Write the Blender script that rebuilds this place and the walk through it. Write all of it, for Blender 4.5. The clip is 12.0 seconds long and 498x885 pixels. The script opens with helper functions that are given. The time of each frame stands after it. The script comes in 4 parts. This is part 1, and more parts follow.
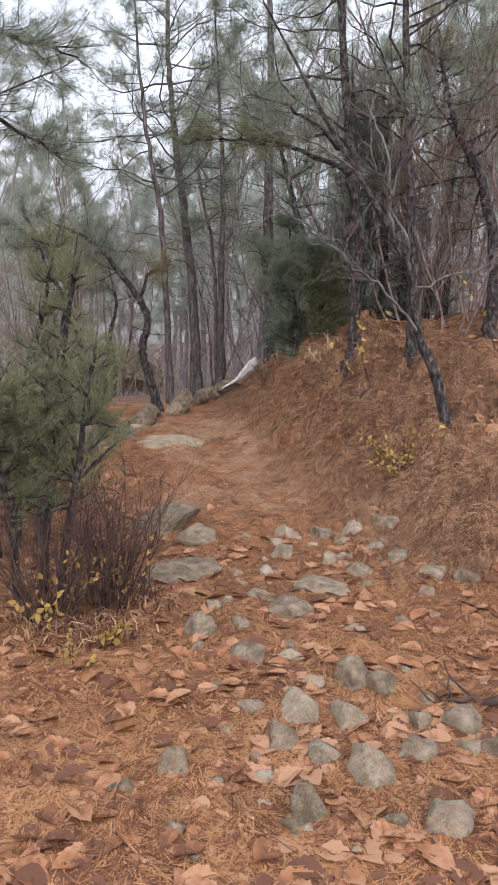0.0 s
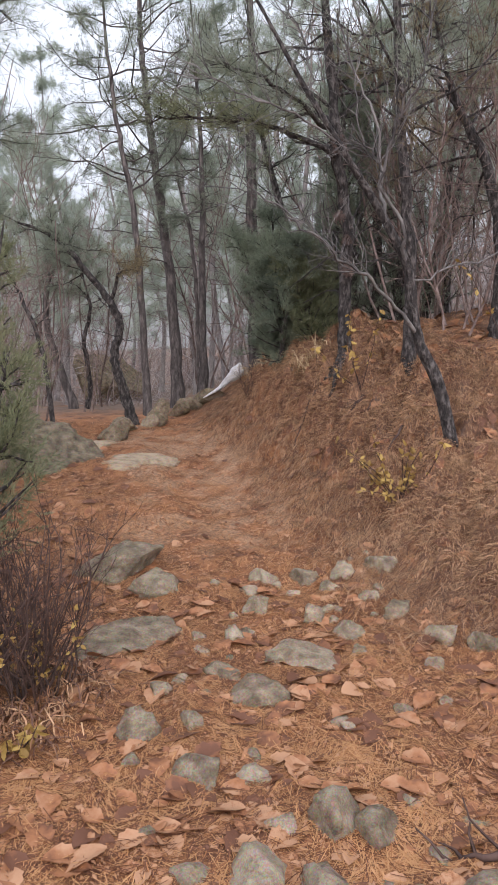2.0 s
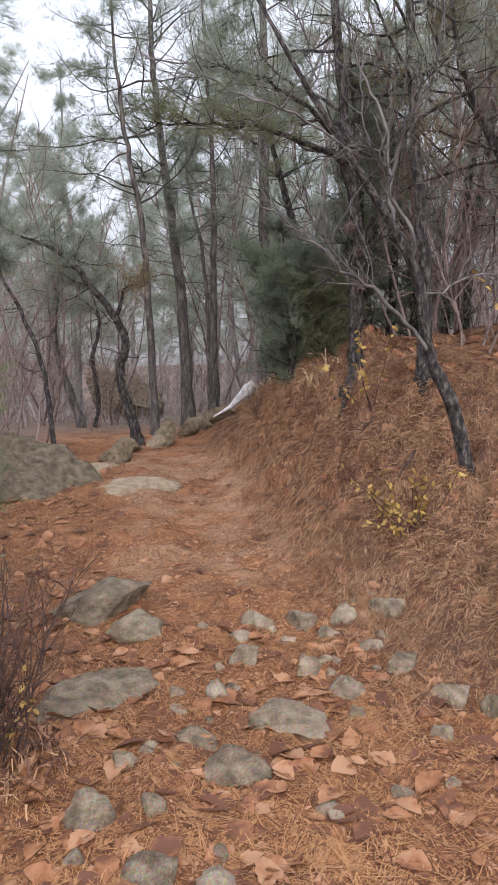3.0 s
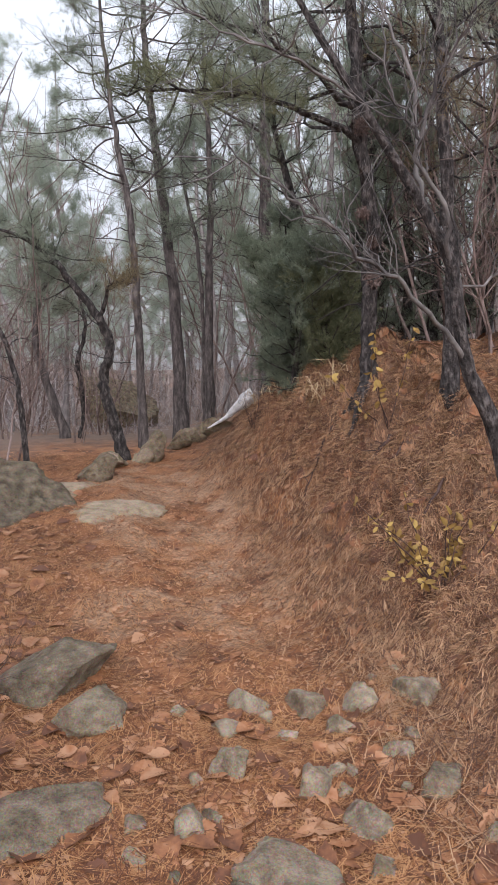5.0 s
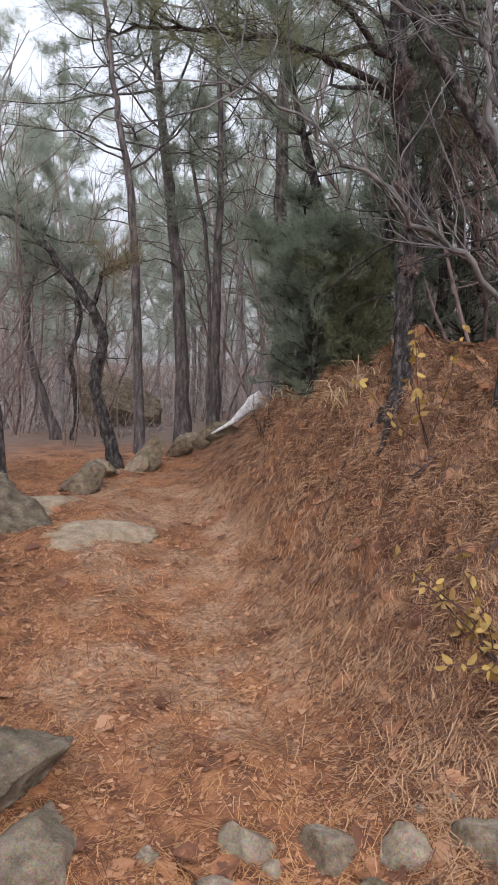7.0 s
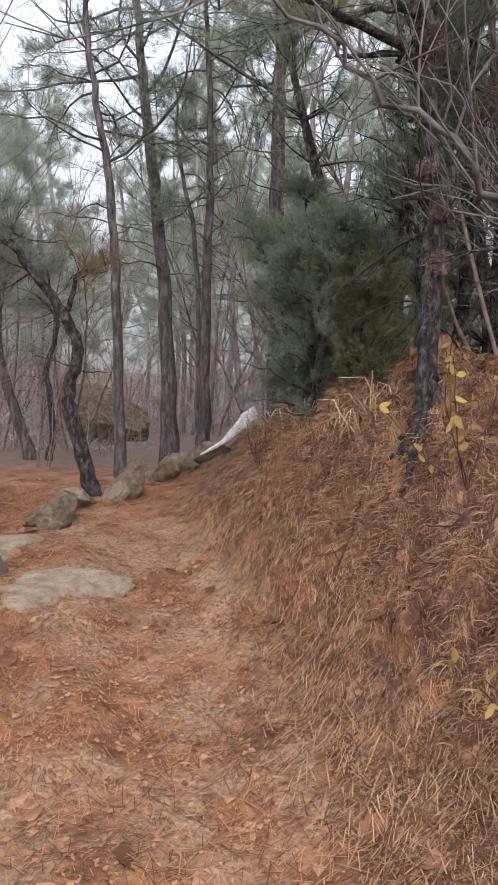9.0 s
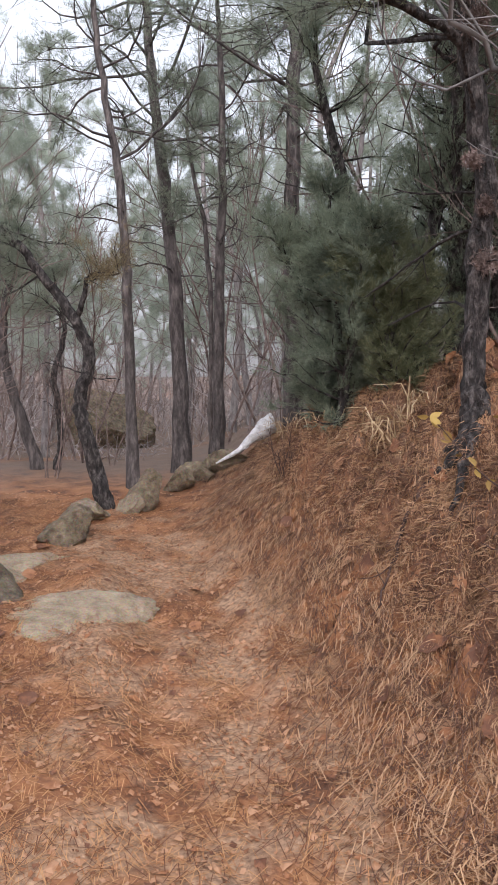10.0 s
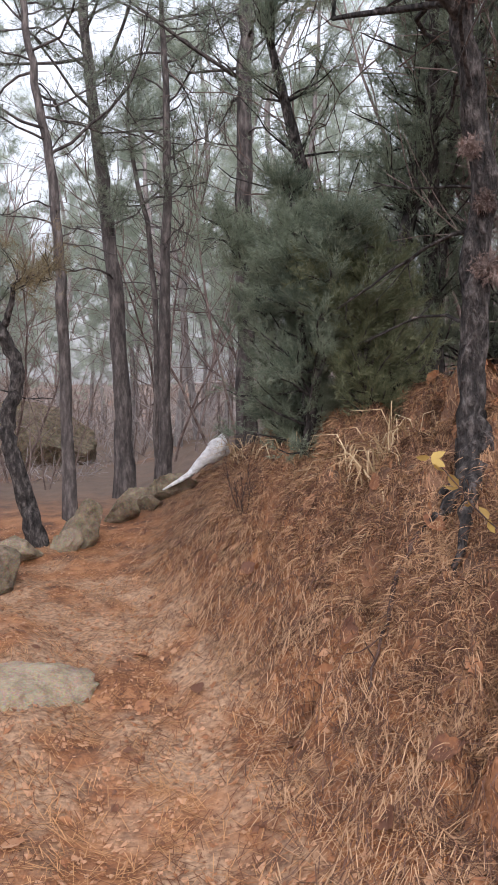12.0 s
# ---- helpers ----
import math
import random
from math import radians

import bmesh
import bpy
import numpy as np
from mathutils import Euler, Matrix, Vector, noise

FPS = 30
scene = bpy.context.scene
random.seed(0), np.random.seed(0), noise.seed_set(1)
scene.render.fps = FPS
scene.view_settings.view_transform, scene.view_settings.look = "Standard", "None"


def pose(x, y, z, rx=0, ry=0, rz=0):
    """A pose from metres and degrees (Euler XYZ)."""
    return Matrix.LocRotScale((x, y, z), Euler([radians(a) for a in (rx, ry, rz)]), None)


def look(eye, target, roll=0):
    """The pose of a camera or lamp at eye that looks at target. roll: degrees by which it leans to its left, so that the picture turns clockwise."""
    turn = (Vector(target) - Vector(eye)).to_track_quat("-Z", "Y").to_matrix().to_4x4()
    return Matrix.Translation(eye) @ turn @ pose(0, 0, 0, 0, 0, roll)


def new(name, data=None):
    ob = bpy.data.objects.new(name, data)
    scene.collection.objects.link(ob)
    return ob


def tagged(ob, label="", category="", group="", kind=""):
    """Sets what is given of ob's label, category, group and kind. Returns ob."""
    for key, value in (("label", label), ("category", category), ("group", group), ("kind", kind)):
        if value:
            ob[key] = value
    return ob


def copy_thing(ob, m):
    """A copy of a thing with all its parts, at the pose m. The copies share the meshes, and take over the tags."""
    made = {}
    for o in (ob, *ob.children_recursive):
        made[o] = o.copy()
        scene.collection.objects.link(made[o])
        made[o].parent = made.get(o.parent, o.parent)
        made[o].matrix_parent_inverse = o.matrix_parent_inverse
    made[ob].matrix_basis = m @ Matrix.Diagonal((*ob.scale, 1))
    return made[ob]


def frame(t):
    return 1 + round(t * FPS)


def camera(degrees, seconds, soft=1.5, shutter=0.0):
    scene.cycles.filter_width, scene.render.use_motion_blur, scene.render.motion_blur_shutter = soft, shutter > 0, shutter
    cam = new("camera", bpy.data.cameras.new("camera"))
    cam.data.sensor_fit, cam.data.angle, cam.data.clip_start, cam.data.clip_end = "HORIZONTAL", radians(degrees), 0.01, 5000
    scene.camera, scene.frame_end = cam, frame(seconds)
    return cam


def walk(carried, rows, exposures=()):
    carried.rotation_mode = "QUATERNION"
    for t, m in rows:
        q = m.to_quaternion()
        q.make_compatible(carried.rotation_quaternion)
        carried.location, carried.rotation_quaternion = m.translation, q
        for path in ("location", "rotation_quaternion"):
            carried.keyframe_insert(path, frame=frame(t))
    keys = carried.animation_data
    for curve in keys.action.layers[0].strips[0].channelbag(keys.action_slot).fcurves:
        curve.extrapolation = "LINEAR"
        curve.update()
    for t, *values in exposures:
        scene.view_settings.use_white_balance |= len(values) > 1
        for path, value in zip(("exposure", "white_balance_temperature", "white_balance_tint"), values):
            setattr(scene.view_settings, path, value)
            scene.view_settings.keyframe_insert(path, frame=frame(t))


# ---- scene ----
cam = camera(35.7, 12.0)
METRES, EYE, TILT, LEAN, TURN = 5.0, 1.6, -4.0, 0.0, 0.0
ROWS = [
    (0.0, 0.0, 0.0, 0.0, -0.0, 0.0, -0.0),
    (0.5, 0.0138, 0.0413, 0.0064, -0.08, 0.07, 0.69),
    (1.0, 0.0275, 0.0779, 0.0106, -0.11, -0.07, 1.62),
    (1.5, 0.0332, 0.1279, 0.0162, -0.07, -0.07, 1.49),
    (2.0, 0.0371, 0.1754, 0.0267, -0.03, 0.21, 1.0),
    (2.5, 0.0564, 0.2217, 0.033, 0.67, 0.92, 0.91),
    (3.0, 0.0705, 0.2545, 0.0403, 1.81, 1.38, 0.83),
    (5.0, 0.0743, 0.4282, 0.0655, 1.92, 1.75, 0.45),
    (5.5, 0.0675, 0.4759, 0.0699, 2.18, 1.65, 0.21),
    (6.0, 0.0574, 0.5192, 0.0799, 2.21, 1.61, -0.6),
    (6.5, 0.0686, 0.5646, 0.0855, 2.53, 1.52, -0.96),
    (8.5, 0.064, 0.7217, 0.1179, 1.93, 2.0, -1.07),
    (9.0, 0.059, 0.7631, 0.1238, 1.9, 2.11, -0.85),
    (9.5, 0.037, 0.7923, 0.131, 1.85, 2.27, -0.71),
    (10.0, 0.0255, 0.8159, 0.1358, 1.87, 2.27, -0.41),
    (10.5, 0.0401, 0.8486, 0.1435, 1.83, 2.44, -0.24),
    (11.0, 0.0482, 0.8759, 0.1545, 1.69, 2.57, 0.0),
    (11.5, 0.0319, 0.9088, 0.1578, -1.01, 2.67, 0.26),
    (12.0, 0.0111, 0.9381, 0.1679, -2.26, 2.76, 0.3),
]
walk(cam, [(t, pose(0, 0, EYE, TILT, LEAN, TURN) @ pose(METRES * x, METRES * y, METRES * z, 90 + pitch, roll, yaw)) for t, x, y, z, yaw, pitch, roll in ROWS], exposures=[(0.0, 0.64, 6040, 15.5), (3.0, 0.64, 6040, 15.5), (6.0, 0.56, 6040, 15.5), (9.0, 0.68, 6040, 15.5), (12.0, 0.82, 6040, 15.5)])

# ---- light ----
world = bpy.data.worlds.new("overcast_sky")
scene.world = world
world.use_nodes = True
wn, wl = world.node_tree.nodes, world.node_tree.links
sky = wn.new("ShaderNodeTexSky")
sky.sky_type, sky.sun_disc = "NISHITA", False
sky.sun_elevation, sky.sun_rotation, sky.air_density, sky.dust_density = radians(35), radians(195), 1.0, 6.0
cloud = wn.new("ShaderNodeMix")
cloud.data_type = "RGBA"
cloud.inputs["Factor"].default_value = 0.8
cloud.inputs["B"].default_value = (10.8, 11.5, 12.2, 1)
wl.new(sky.outputs["Color"], cloud.inputs["A"])
wl.new(cloud.outputs["Result"], wn["Background"].inputs["Color"])
wn["Background"].inputs["Strength"].default_value = 0.105

sun = new("sun", bpy.data.lights.new("sun", "SUN"))
sun.data.energy, sun.data.angle, sun.data.color = 1.5, radians(45), (1.0, 0.97, 0.93)
sun.matrix_world = look((0, 0, 0), (-0.22, 0.86, -0.46))

# ---- materials ----


def material(name, dark, light, scale=8.0, rough=0.85, bump=0.3, fine=60.0, hue=0.0, mid=None, stretch=(1, 1, 1), spec=0.3, island=0.0, back=0.0, relief=0.016):
    """Two scales of noise between colours, with relief; hue: how much each object differs, island: each loose piece."""
    m = bpy.data.materials.new(name)
    m.use_nodes = True
    n, l = m.node_tree.nodes, m.node_tree.links
    b = n["Principled BSDF"]
    b.inputs["Roughness"].default_value = rough
    b.inputs["Specular IOR Level"].default_value = spec
    co, mp = n.new("ShaderNodeTexCoord"), n.new("ShaderNodeMapping")
    mp.inputs["Scale"].default_value = stretch
    l.new(co.outputs["Object"], mp.inputs["Vector"])
    big, small = n.new("ShaderNodeTexNoise"), n.new("ShaderNodeTexNoise")
    big.inputs["Scale"].default_value, small.inputs["Scale"].default_value = scale, fine
    big.inputs["Detail"].default_value, small.inputs["Detail"].default_value = 5, 3
    ramp = n.new("ShaderNodeValToRGB")
    ramp.color_ramp.elements[0].color, ramp.color_ramp.elements[0].position = (*dark, 1), 0.3
    ramp.color_ramp.elements[1].color, ramp.color_ramp.elements[1].position = (*light, 1), 0.7
    if mid:
        ramp.color_ramp.elements.new(0.5).color = (*mid, 1)
    add = n.new("ShaderNodeMath")
    add.operation, add.inputs[1].default_value = "MULTIPLY_ADD", 0.35
    for t in (big, small):
        l.new(mp.outputs["Vector"], t.inputs["Vector"])
    shift = n.new("ShaderNodeMath")
    shift.operation, shift.inputs[1].default_value = "SUBTRACT", 0.175
    l.new(small.outputs["Fac"], add.inputs[0])
    l.new(big.outputs["Fac"], add.inputs[2])
    l.new(add.outputs[0], shift.inputs[0])
    value = shift.outputs[0]
    for amount, node, out in ((hue, "ShaderNodeObjectInfo", "Random"), (island, "ShaderNodeNewGeometry", "Random Per Island")):
        if amount:
            src, ma, off = n.new(node), n.new("ShaderNodeMath"), n.new("ShaderNodeMath")
            ma.operation, ma.inputs[1].default_value = "MULTIPLY_ADD", amount
            off.operation, off.inputs[1].default_value = "SUBTRACT", amount / 2
            l.new(src.outputs[out], ma.inputs[0])
            l.new(value, ma.inputs[2])
            l.new(ma.outputs[0], off.inputs[0])
            value = off.outputs[0]
    l.new(value, ramp.inputs["Fac"])
    l.new(ramp.outputs["Color"], b.inputs["Base Color"])
    if bump:
        bp = n.new("ShaderNodeBump")
        bp.inputs["Strength"].default_value, bp.inputs["Distance"].default_value = bump, relief
        l.new(shift.outputs[0], bp.inputs["Height"])
        l.new(bp.outputs["Normal"], b.inputs["Normal"])
    if back:
        tr, mx = n.new("ShaderNodeBsdfTranslucent"), n.new("ShaderNodeMixShader")
        l.new(ramp.outputs["Color"], tr.inputs["Color"])
        mx.inputs["Fac"].default_value = back
        l.new(b.outputs[0], mx.inputs[1])
        l.new(tr.outputs[0], mx.inputs[2])
        l.new(mx.outputs[0], n["Material Output"].inputs["Surface"])
    return m


def soil_material():
    """Needle litter over sandy soil; the attribute 'worn' tells where feet have bared it."""
    m = material("litter_soil", (0.09, 0.042, 0.025), (0.36, 0.17, 0.078), scale=6, fine=75, bump=1.0, mid=(0.25, 0.106, 0.046))
    n, l = m.node_tree.nodes, m.node_tree.links
    b = n["Principled BSDF"]
    old = b.inputs["Base Color"].links[0].from_socket
    co = n.new("ShaderNodeTexCoord")
    spots, grit = n.new("ShaderNodeTexNoise"), n.new("ShaderNodeTexNoise")
    spots.inputs["Scale"].default_value, spots.inputs["Detail"].default_value = 3.2, 8
    grit.inputs["Scale"].default_value, grit.inputs["Detail"].default_value = 48, 8
    sand = n.new("ShaderNodeValToRGB")
    sand.color_ramp.elements[0].color, sand.color_ramp.elements[0].position = (0.17, 0.098, 0.06, 1), 0.3
    sand.color_ramp.elements[1].color, sand.color_ramp.elements[1].position = (0.44, 0.27, 0.16, 1), 0.7
    worn = n.new("ShaderNodeAttribute")
    worn.attribute_name = "worn"
    for t in (spots, grit):
        l.new(co.outputs["Object"], t.inputs["Vector"])
    l.new(grit.outputs["Fac"], sand.inputs["Fac"])
    s = n.new("ShaderNodeMath")
    s.operation = "ADD"
    l.new(spots.outputs["Fac"], s.inputs[0])
    l.new(worn.outputs["Fac"], s.inputs[1])
    edge = n.new("ShaderNodeMapRange")
    edge.inputs["From Min"].default_value, edge.inputs["From Max"].default_value = 0.96, 1.1
    l.new(s.outputs[0], edge.inputs["Value"])
    mix = n.new("ShaderNodeMix")
    mix.data_type = "RGBA"
    l.new(edge.outputs["Result"], mix.inputs["Factor"])
    l.new(old, mix.inputs["A"])
    l.new(sand.outputs["Color"], mix.inputs["B"])
    deep = n.new("ShaderNodeAttribute")
    deep.attribute_name = "wood"
    floor = n.new("ShaderNodeMix")
    floor.data_type = "RGBA"
    floor.inputs["B"].default_value = (0.17, 0.125, 0.098, 1)
    l.new(deep.outputs["Fac"], floor.inputs["Factor"])
    l.new(mix.outputs["Result"], floor.inputs["A"])
    l.new(floor.outputs["Result"], b.inputs["Base Color"])
    return m


SOIL = soil_material()


def rock_material(name, dark, mid, light, lichen, amount=0.5, relief=0.03):
    """Weathered granite: patches, mottling, fine speckle and lichen, all at real size."""
    m = material(name, dark, light, scale=14, fine=120, bump=0, mid=mid, hue=0.22)
    n, l = m.node_tree.nodes, m.node_tree.links
    b = n["Principled BSDF"]
    geo = n.new("ShaderNodeNewGeometry")
    for link in [k for k in l if k.to_node.type == "TEX_NOISE"]:
        l.remove(link)
    for t in [k for k in n if k.type == "TEX_NOISE"]:
        l.new(geo.outputs["Position"], t.inputs["Vector"])
        t.inputs["Roughness"].default_value = 0.65
    speck, crust, patch = n.new("ShaderNodeTexVoronoi"), n.new("ShaderNodeTexNoise"), n.new("ShaderNodeMapRange")
    speck.inputs["Scale"].default_value = 260
    crust.inputs["Scale"].default_value, crust.inputs["Detail"].default_value, crust.inputs["Roughness"].default_value = 11, 9, 0.7
    for t in (speck, crust):
        l.new(geo.outputs["Position"], t.inputs["Vector"])
    patch.inputs["From Min"].default_value, patch.inputs["From Max"].default_value = 0.52, 0.64
    patch.inputs["To Max"].default_value = amount
    l.new(crust.outputs["Fac"], patch.inputs["Value"])
    old = b.inputs["Base Color"].links[0].from_socket
    mix = n.new("ShaderNodeMix")
    mix.data_type = "RGBA"
    mix.inputs["B"].default_value = (*lichen, 1)
    l.new(patch.outputs["Result"], mix.inputs["Factor"])
    l.new(old, mix.inputs["A"])
    grain = n.new("ShaderNodeMix")
    grain.data_type, grain.blend_type = "RGBA", "OVERLAY"
    grain.inputs["Factor"].default_value = 0.22
    l.new(mix.outputs["Result"], grain.inputs["A"])
    l.new(speck.outputs["Color"], grain.inputs["B"])
    grey = n.new("ShaderNodeHueSaturation")
    grey.inputs["Saturation"].default_value = 1.2
    l.new(grain.outputs["Result"], grey.inputs["Color"])
    l.new(grey.outputs["Color"], b.inputs["Base Color"])
    rough = n.new("ShaderNodeTexNoise")
    rough.inputs["Scale"].default_value, rough.inputs["Detail"].default_value, rough.inputs["Roughness"].default_value = 26, 9, 0.72
    l.new(geo.outputs["Position"], rough.inputs["Vector"])
    bp = n.new("ShaderNodeBump")
    bp.inputs["Strength"].default_value, bp.inputs["Distance"].default_value = 1.0, relief
    l.new(rough.outputs["Fac"], bp.inputs["Height"])
    l.new(bp.outputs["Normal"], b.inputs["Normal"])
    return m


STONE = rock_material("grey_stone", (0.135, 0.103, 0.073), (0.27, 0.213, 0.157), (0.42, 0.342, 0.262), (0.42, 0.355, 0.275), 0.6, 0.03)
SLAB = rock_material("worn_pale_rock", (0.165, 0.127, 0.09), (0.285, 0.225, 0.165), (0.40, 0.325, 0.24), (0.36, 0.29, 0.205), 0.4, 0.02)
MOSSY = rock_material("dark_mossy_granite", (0.065, 0.052, 0.038), (0.165, 0.133, 0.098), (0.30, 0.248, 0.187), (0.20, 0.175, 0.118), 0.5, 0.045)
BOULDER = rock_material("lichened_granite", (0.10, 0.078, 0.055), (0.225, 0.179, 0.131), (0.38, 0.31, 0.235), (0.29, 0.245, 0.175), 0.5, 0.04)
BARK = material("pine_bark", (0.042, 0.034, 0.032), (0.18, 0.15, 0.137), scale=26, fine=90, bump=1.0, relief=0.03, mid=(0.088, 0.073, 0.068), stretch=(1, 1, 0.3), hue=0.1)
# bark of the far pines, lightened to put mist into its colour
FAR_BARK = material("mist_pale_bark", (0.15, 0.13, 0.125), (0.34, 0.30, 0.285), scale=20, fine=70, bump=0.6, relief=0.03, mid=(0.235, 0.205, 0.195), stretch=(1, 1, 0.3), hue=0.2)
DARK_BARK = material("black_bark", (0.013, 0.011, 0.010), (0.15, 0.128, 0.118), scale=34, fine=110, bump=1.0, relief=0.06, mid=(0.045, 0.037, 0.034), stretch=(1, 1, 0.45))
GREY_BARK = material("smooth_grey_bark", (0.04, 0.034, 0.032), (0.21, 0.19, 0.178), scale=8, fine=50, bump=0.5, stretch=(1, 1, 0.4), hue=0.15)
TWIG = material("dry_twig", (0.09, 0.06, 0.05), (0.27, 0.20, 0.175), scale=12, fine=50, bump=0.2, hue=0.3)
RED_TWIG = material("red_brown_twig", (0.032, 0.02, 0.017), (0.115, 0.066, 0.05), scale=12, fine=50, bump=0.2)
NEEDLE = material("pine_needle", (0.15, 0.172, 0.125), (0.32, 0.345, 0.255), scale=1.2, fine=9, bump=0, island=0.35, hue=0.2, rough=0.6, back=0.5)
# needles of the far pines, likewise paled in colour to stand for mist
FAR_NEEDLE = material("mist_pale_needle", (0.27, 0.30, 0.235), (0.45, 0.485, 0.385), scale=0.8, fine=9, bump=0, island=0.35, hue=0.25, rough=0.6, back=0.6)
OLD_NEEDLE = material("browned_needle", (0.13, 0.085, 0.05), (0.27, 0.22, 0.12), scale=2, fine=9, bump=0, island=0.5, rough=0.7, back=0.3)
JUNIPER = material("juniper_leaf", (0.15, 0.178, 0.13), (0.33, 0.36, 0.255), scale=1.6, fine=9, bump=0, island=0.4, rough=0.65, back=0.6)
OLIVE = material("olive_juniper_leaf", (0.105, 0.115, 0.06), (0.24, 0.245, 0.135), scale=1.6, fine=9, bump=0, island=0.4, rough=0.65, back=0.35)
# far stems: distance haze is painted into this pale grey
HAZE_TWIG = material("haze_pale_twig", (0.20, 0.165, 0.155), (0.42, 0.365, 0.35), scale=1, fine=9, bump=0, island=0.5)
LITTER = material("fallen_needle", (0.13, 0.051, 0.026), (0.47, 0.245, 0.108), scale=2.5, fine=20, bump=0, island=0.9, mid=(0.33, 0.138, 0.054), rough=0.7)
LEAF = material("dead_oak_leaf", (0.13, 0.054, 0.029), (0.40, 0.215, 0.118), scale=9, fine=45, bump=0.3, hue=0.7, island=0.5, mid=(0.295, 0.124, 0.054), rough=0.6, back=0.1)
STRAW = material("dry_straw", (0.115, 0.055, 0.035), (0.44, 0.262, 0.145), scale=2, fine=12, bump=0, island=0.9, mid=(0.275, 0.138, 0.070), rough=0.7)
PALE_STRAW = material("pale_straw", (0.36, 0.23, 0.12), (0.62, 0.47, 0.29), scale=3, fine=12, bump=0, island=0.6, rough=0.7)
YELLOW = material("yellow_leaf", (0.28, 0.17, 0.05), (0.50, 0.34, 0.10), scale=5, fine=30, bump=0.1, island=0.7, rough=0.6, back=0.3)
SHEET = material("white_plastic", (0.52, 0.49, 0.48), (0.82, 0.80, 0.79), scale=22, fine=60, bump=1.0, relief=0.03, rough=0.5)
# backdrop glows by itself: mist painted as emission that brightens with height
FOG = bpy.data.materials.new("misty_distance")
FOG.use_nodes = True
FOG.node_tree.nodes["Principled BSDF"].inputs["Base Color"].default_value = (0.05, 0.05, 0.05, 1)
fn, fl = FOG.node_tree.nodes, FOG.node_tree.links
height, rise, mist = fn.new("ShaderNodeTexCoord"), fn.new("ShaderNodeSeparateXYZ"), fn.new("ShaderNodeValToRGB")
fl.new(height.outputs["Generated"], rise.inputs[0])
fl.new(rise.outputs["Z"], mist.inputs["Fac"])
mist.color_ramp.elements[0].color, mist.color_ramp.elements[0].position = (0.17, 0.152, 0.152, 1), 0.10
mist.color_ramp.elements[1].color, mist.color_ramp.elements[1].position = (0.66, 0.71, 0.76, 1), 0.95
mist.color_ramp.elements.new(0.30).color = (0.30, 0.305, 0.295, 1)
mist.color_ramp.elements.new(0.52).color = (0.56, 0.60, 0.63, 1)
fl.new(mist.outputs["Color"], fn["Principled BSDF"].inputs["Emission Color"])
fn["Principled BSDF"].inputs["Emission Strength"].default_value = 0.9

# ---- shape helpers ----


class Geo:
    """Gathers vertices and faces for one mesh."""

    def __init__(self):
        self.v, self.f, self.n = [], [], 0

    def add(self, verts, faces):
        self.v.append(np.asarray(verts, float))
        self.f.extend((np.asarray(faces) + self.n).tolist())
        self.n += len(verts)

    def mesh(self, name, mat, flat=False):
        me = bpy.data.meshes.new(name)
        me.from_pydata(np.concatenate(self.v).tolist(), [], self.f)
        me.materials.append(mat)
        if not flat:
            me.polygons.foreach_set("use_smooth", [True] * len(me.polygons))
        me.update()
        return me


def part(name, geo, mat, parent, label="", flat=False):
    ob = new(name, geo if isinstance(geo, bpy.types.Mesh) else geo.mesh(name, mat, flat))
    ob.parent = parent
    return tagged(ob, label)


def unit(v):
    v = np.asarray(v, float)
    return v / np.maximum(np.linalg.norm(v, axis=-1, keepdims=True), 1e-9)


def tube(geo, path, radii, sides=6, rough=0.0, rng=None):
    """A closed, tapering tube along a path; rough: unevenness of its skin."""
    p = np.asarray(path, float)
    r = np.interp(np.linspace(0, 1, len(p)), np.linspace(0, 1, len(radii)), radii)
    d = unit(np.gradient(p, axis=0))
    ref = np.where(np.abs(d[:, 2:3]) > 0.9, [[1.0, 0, 0]], [[0, 0, 1.0]])
    a = unit(np.cross(d, ref))
    for i in range(1, len(p)):
        a[i] = unit(a[i - 1] - d[i] * np.dot(a[i - 1], d[i]))
    b = np.cross(d, a)
    ang = np.arange(sides) * 2 * np.pi / sides
    ring = r[:, None] * (1 + (rng.normal(0, rough, (len(p), sides)) if rough else np.zeros((len(p), sides))))
    v = p[:, None] + ring[..., None] * (np.cos(ang)[None, :, None] * a[:, None] + np.sin(ang)[None, :, None] * b[:, None])
    v = v.reshape(-1, 3)
    i, j = np.meshgrid(np.arange(len(p) - 1), np.arange(sides), indexing="ij")
    q = np.stack([i * sides + j, i * sides + (j + 1) % sides, (i + 1) * sides + (j + 1) % sides, (i + 1) * sides + j], -1).reshape(-1, 4)
    geo.add(v, q)
    tip = len(p) * sides - sides
    geo.f.append([geo.n - len(v) + tip + k for k in range(sides)])


def curve(points, n):
    """A smooth line through the points, in n steps a span."""
    p = np.asarray(points, float)
    e = np.vstack([2 * p[0] - p[1], p, 2 * p[-1] - p[-2]])
    out = []
    for i in range(1, len(e) - 2):
        for t in np.arange(n) / n:
            a, b, c, d = e[i - 1:i + 3]
            out.append(0.5 * (2 * b + (c - a) * t + (2 * a - 5 * b + 4 * c - d) * t * t + (3 * b - a - 3 * c + d) * t ** 3))
    return np.array(out + [p[-1]])


def stray(rng, start, way, length, n=5, wander=0.2, lift=0.0):
    pts, d = [np.asarray(start, float)], unit(way)
    for _ in range(n):
        d = unit(d + rng.normal(0, wander, 3) + (0, 0, lift))
        pts.append(pts[-1] + d * length / n)
    return np.array(pts)


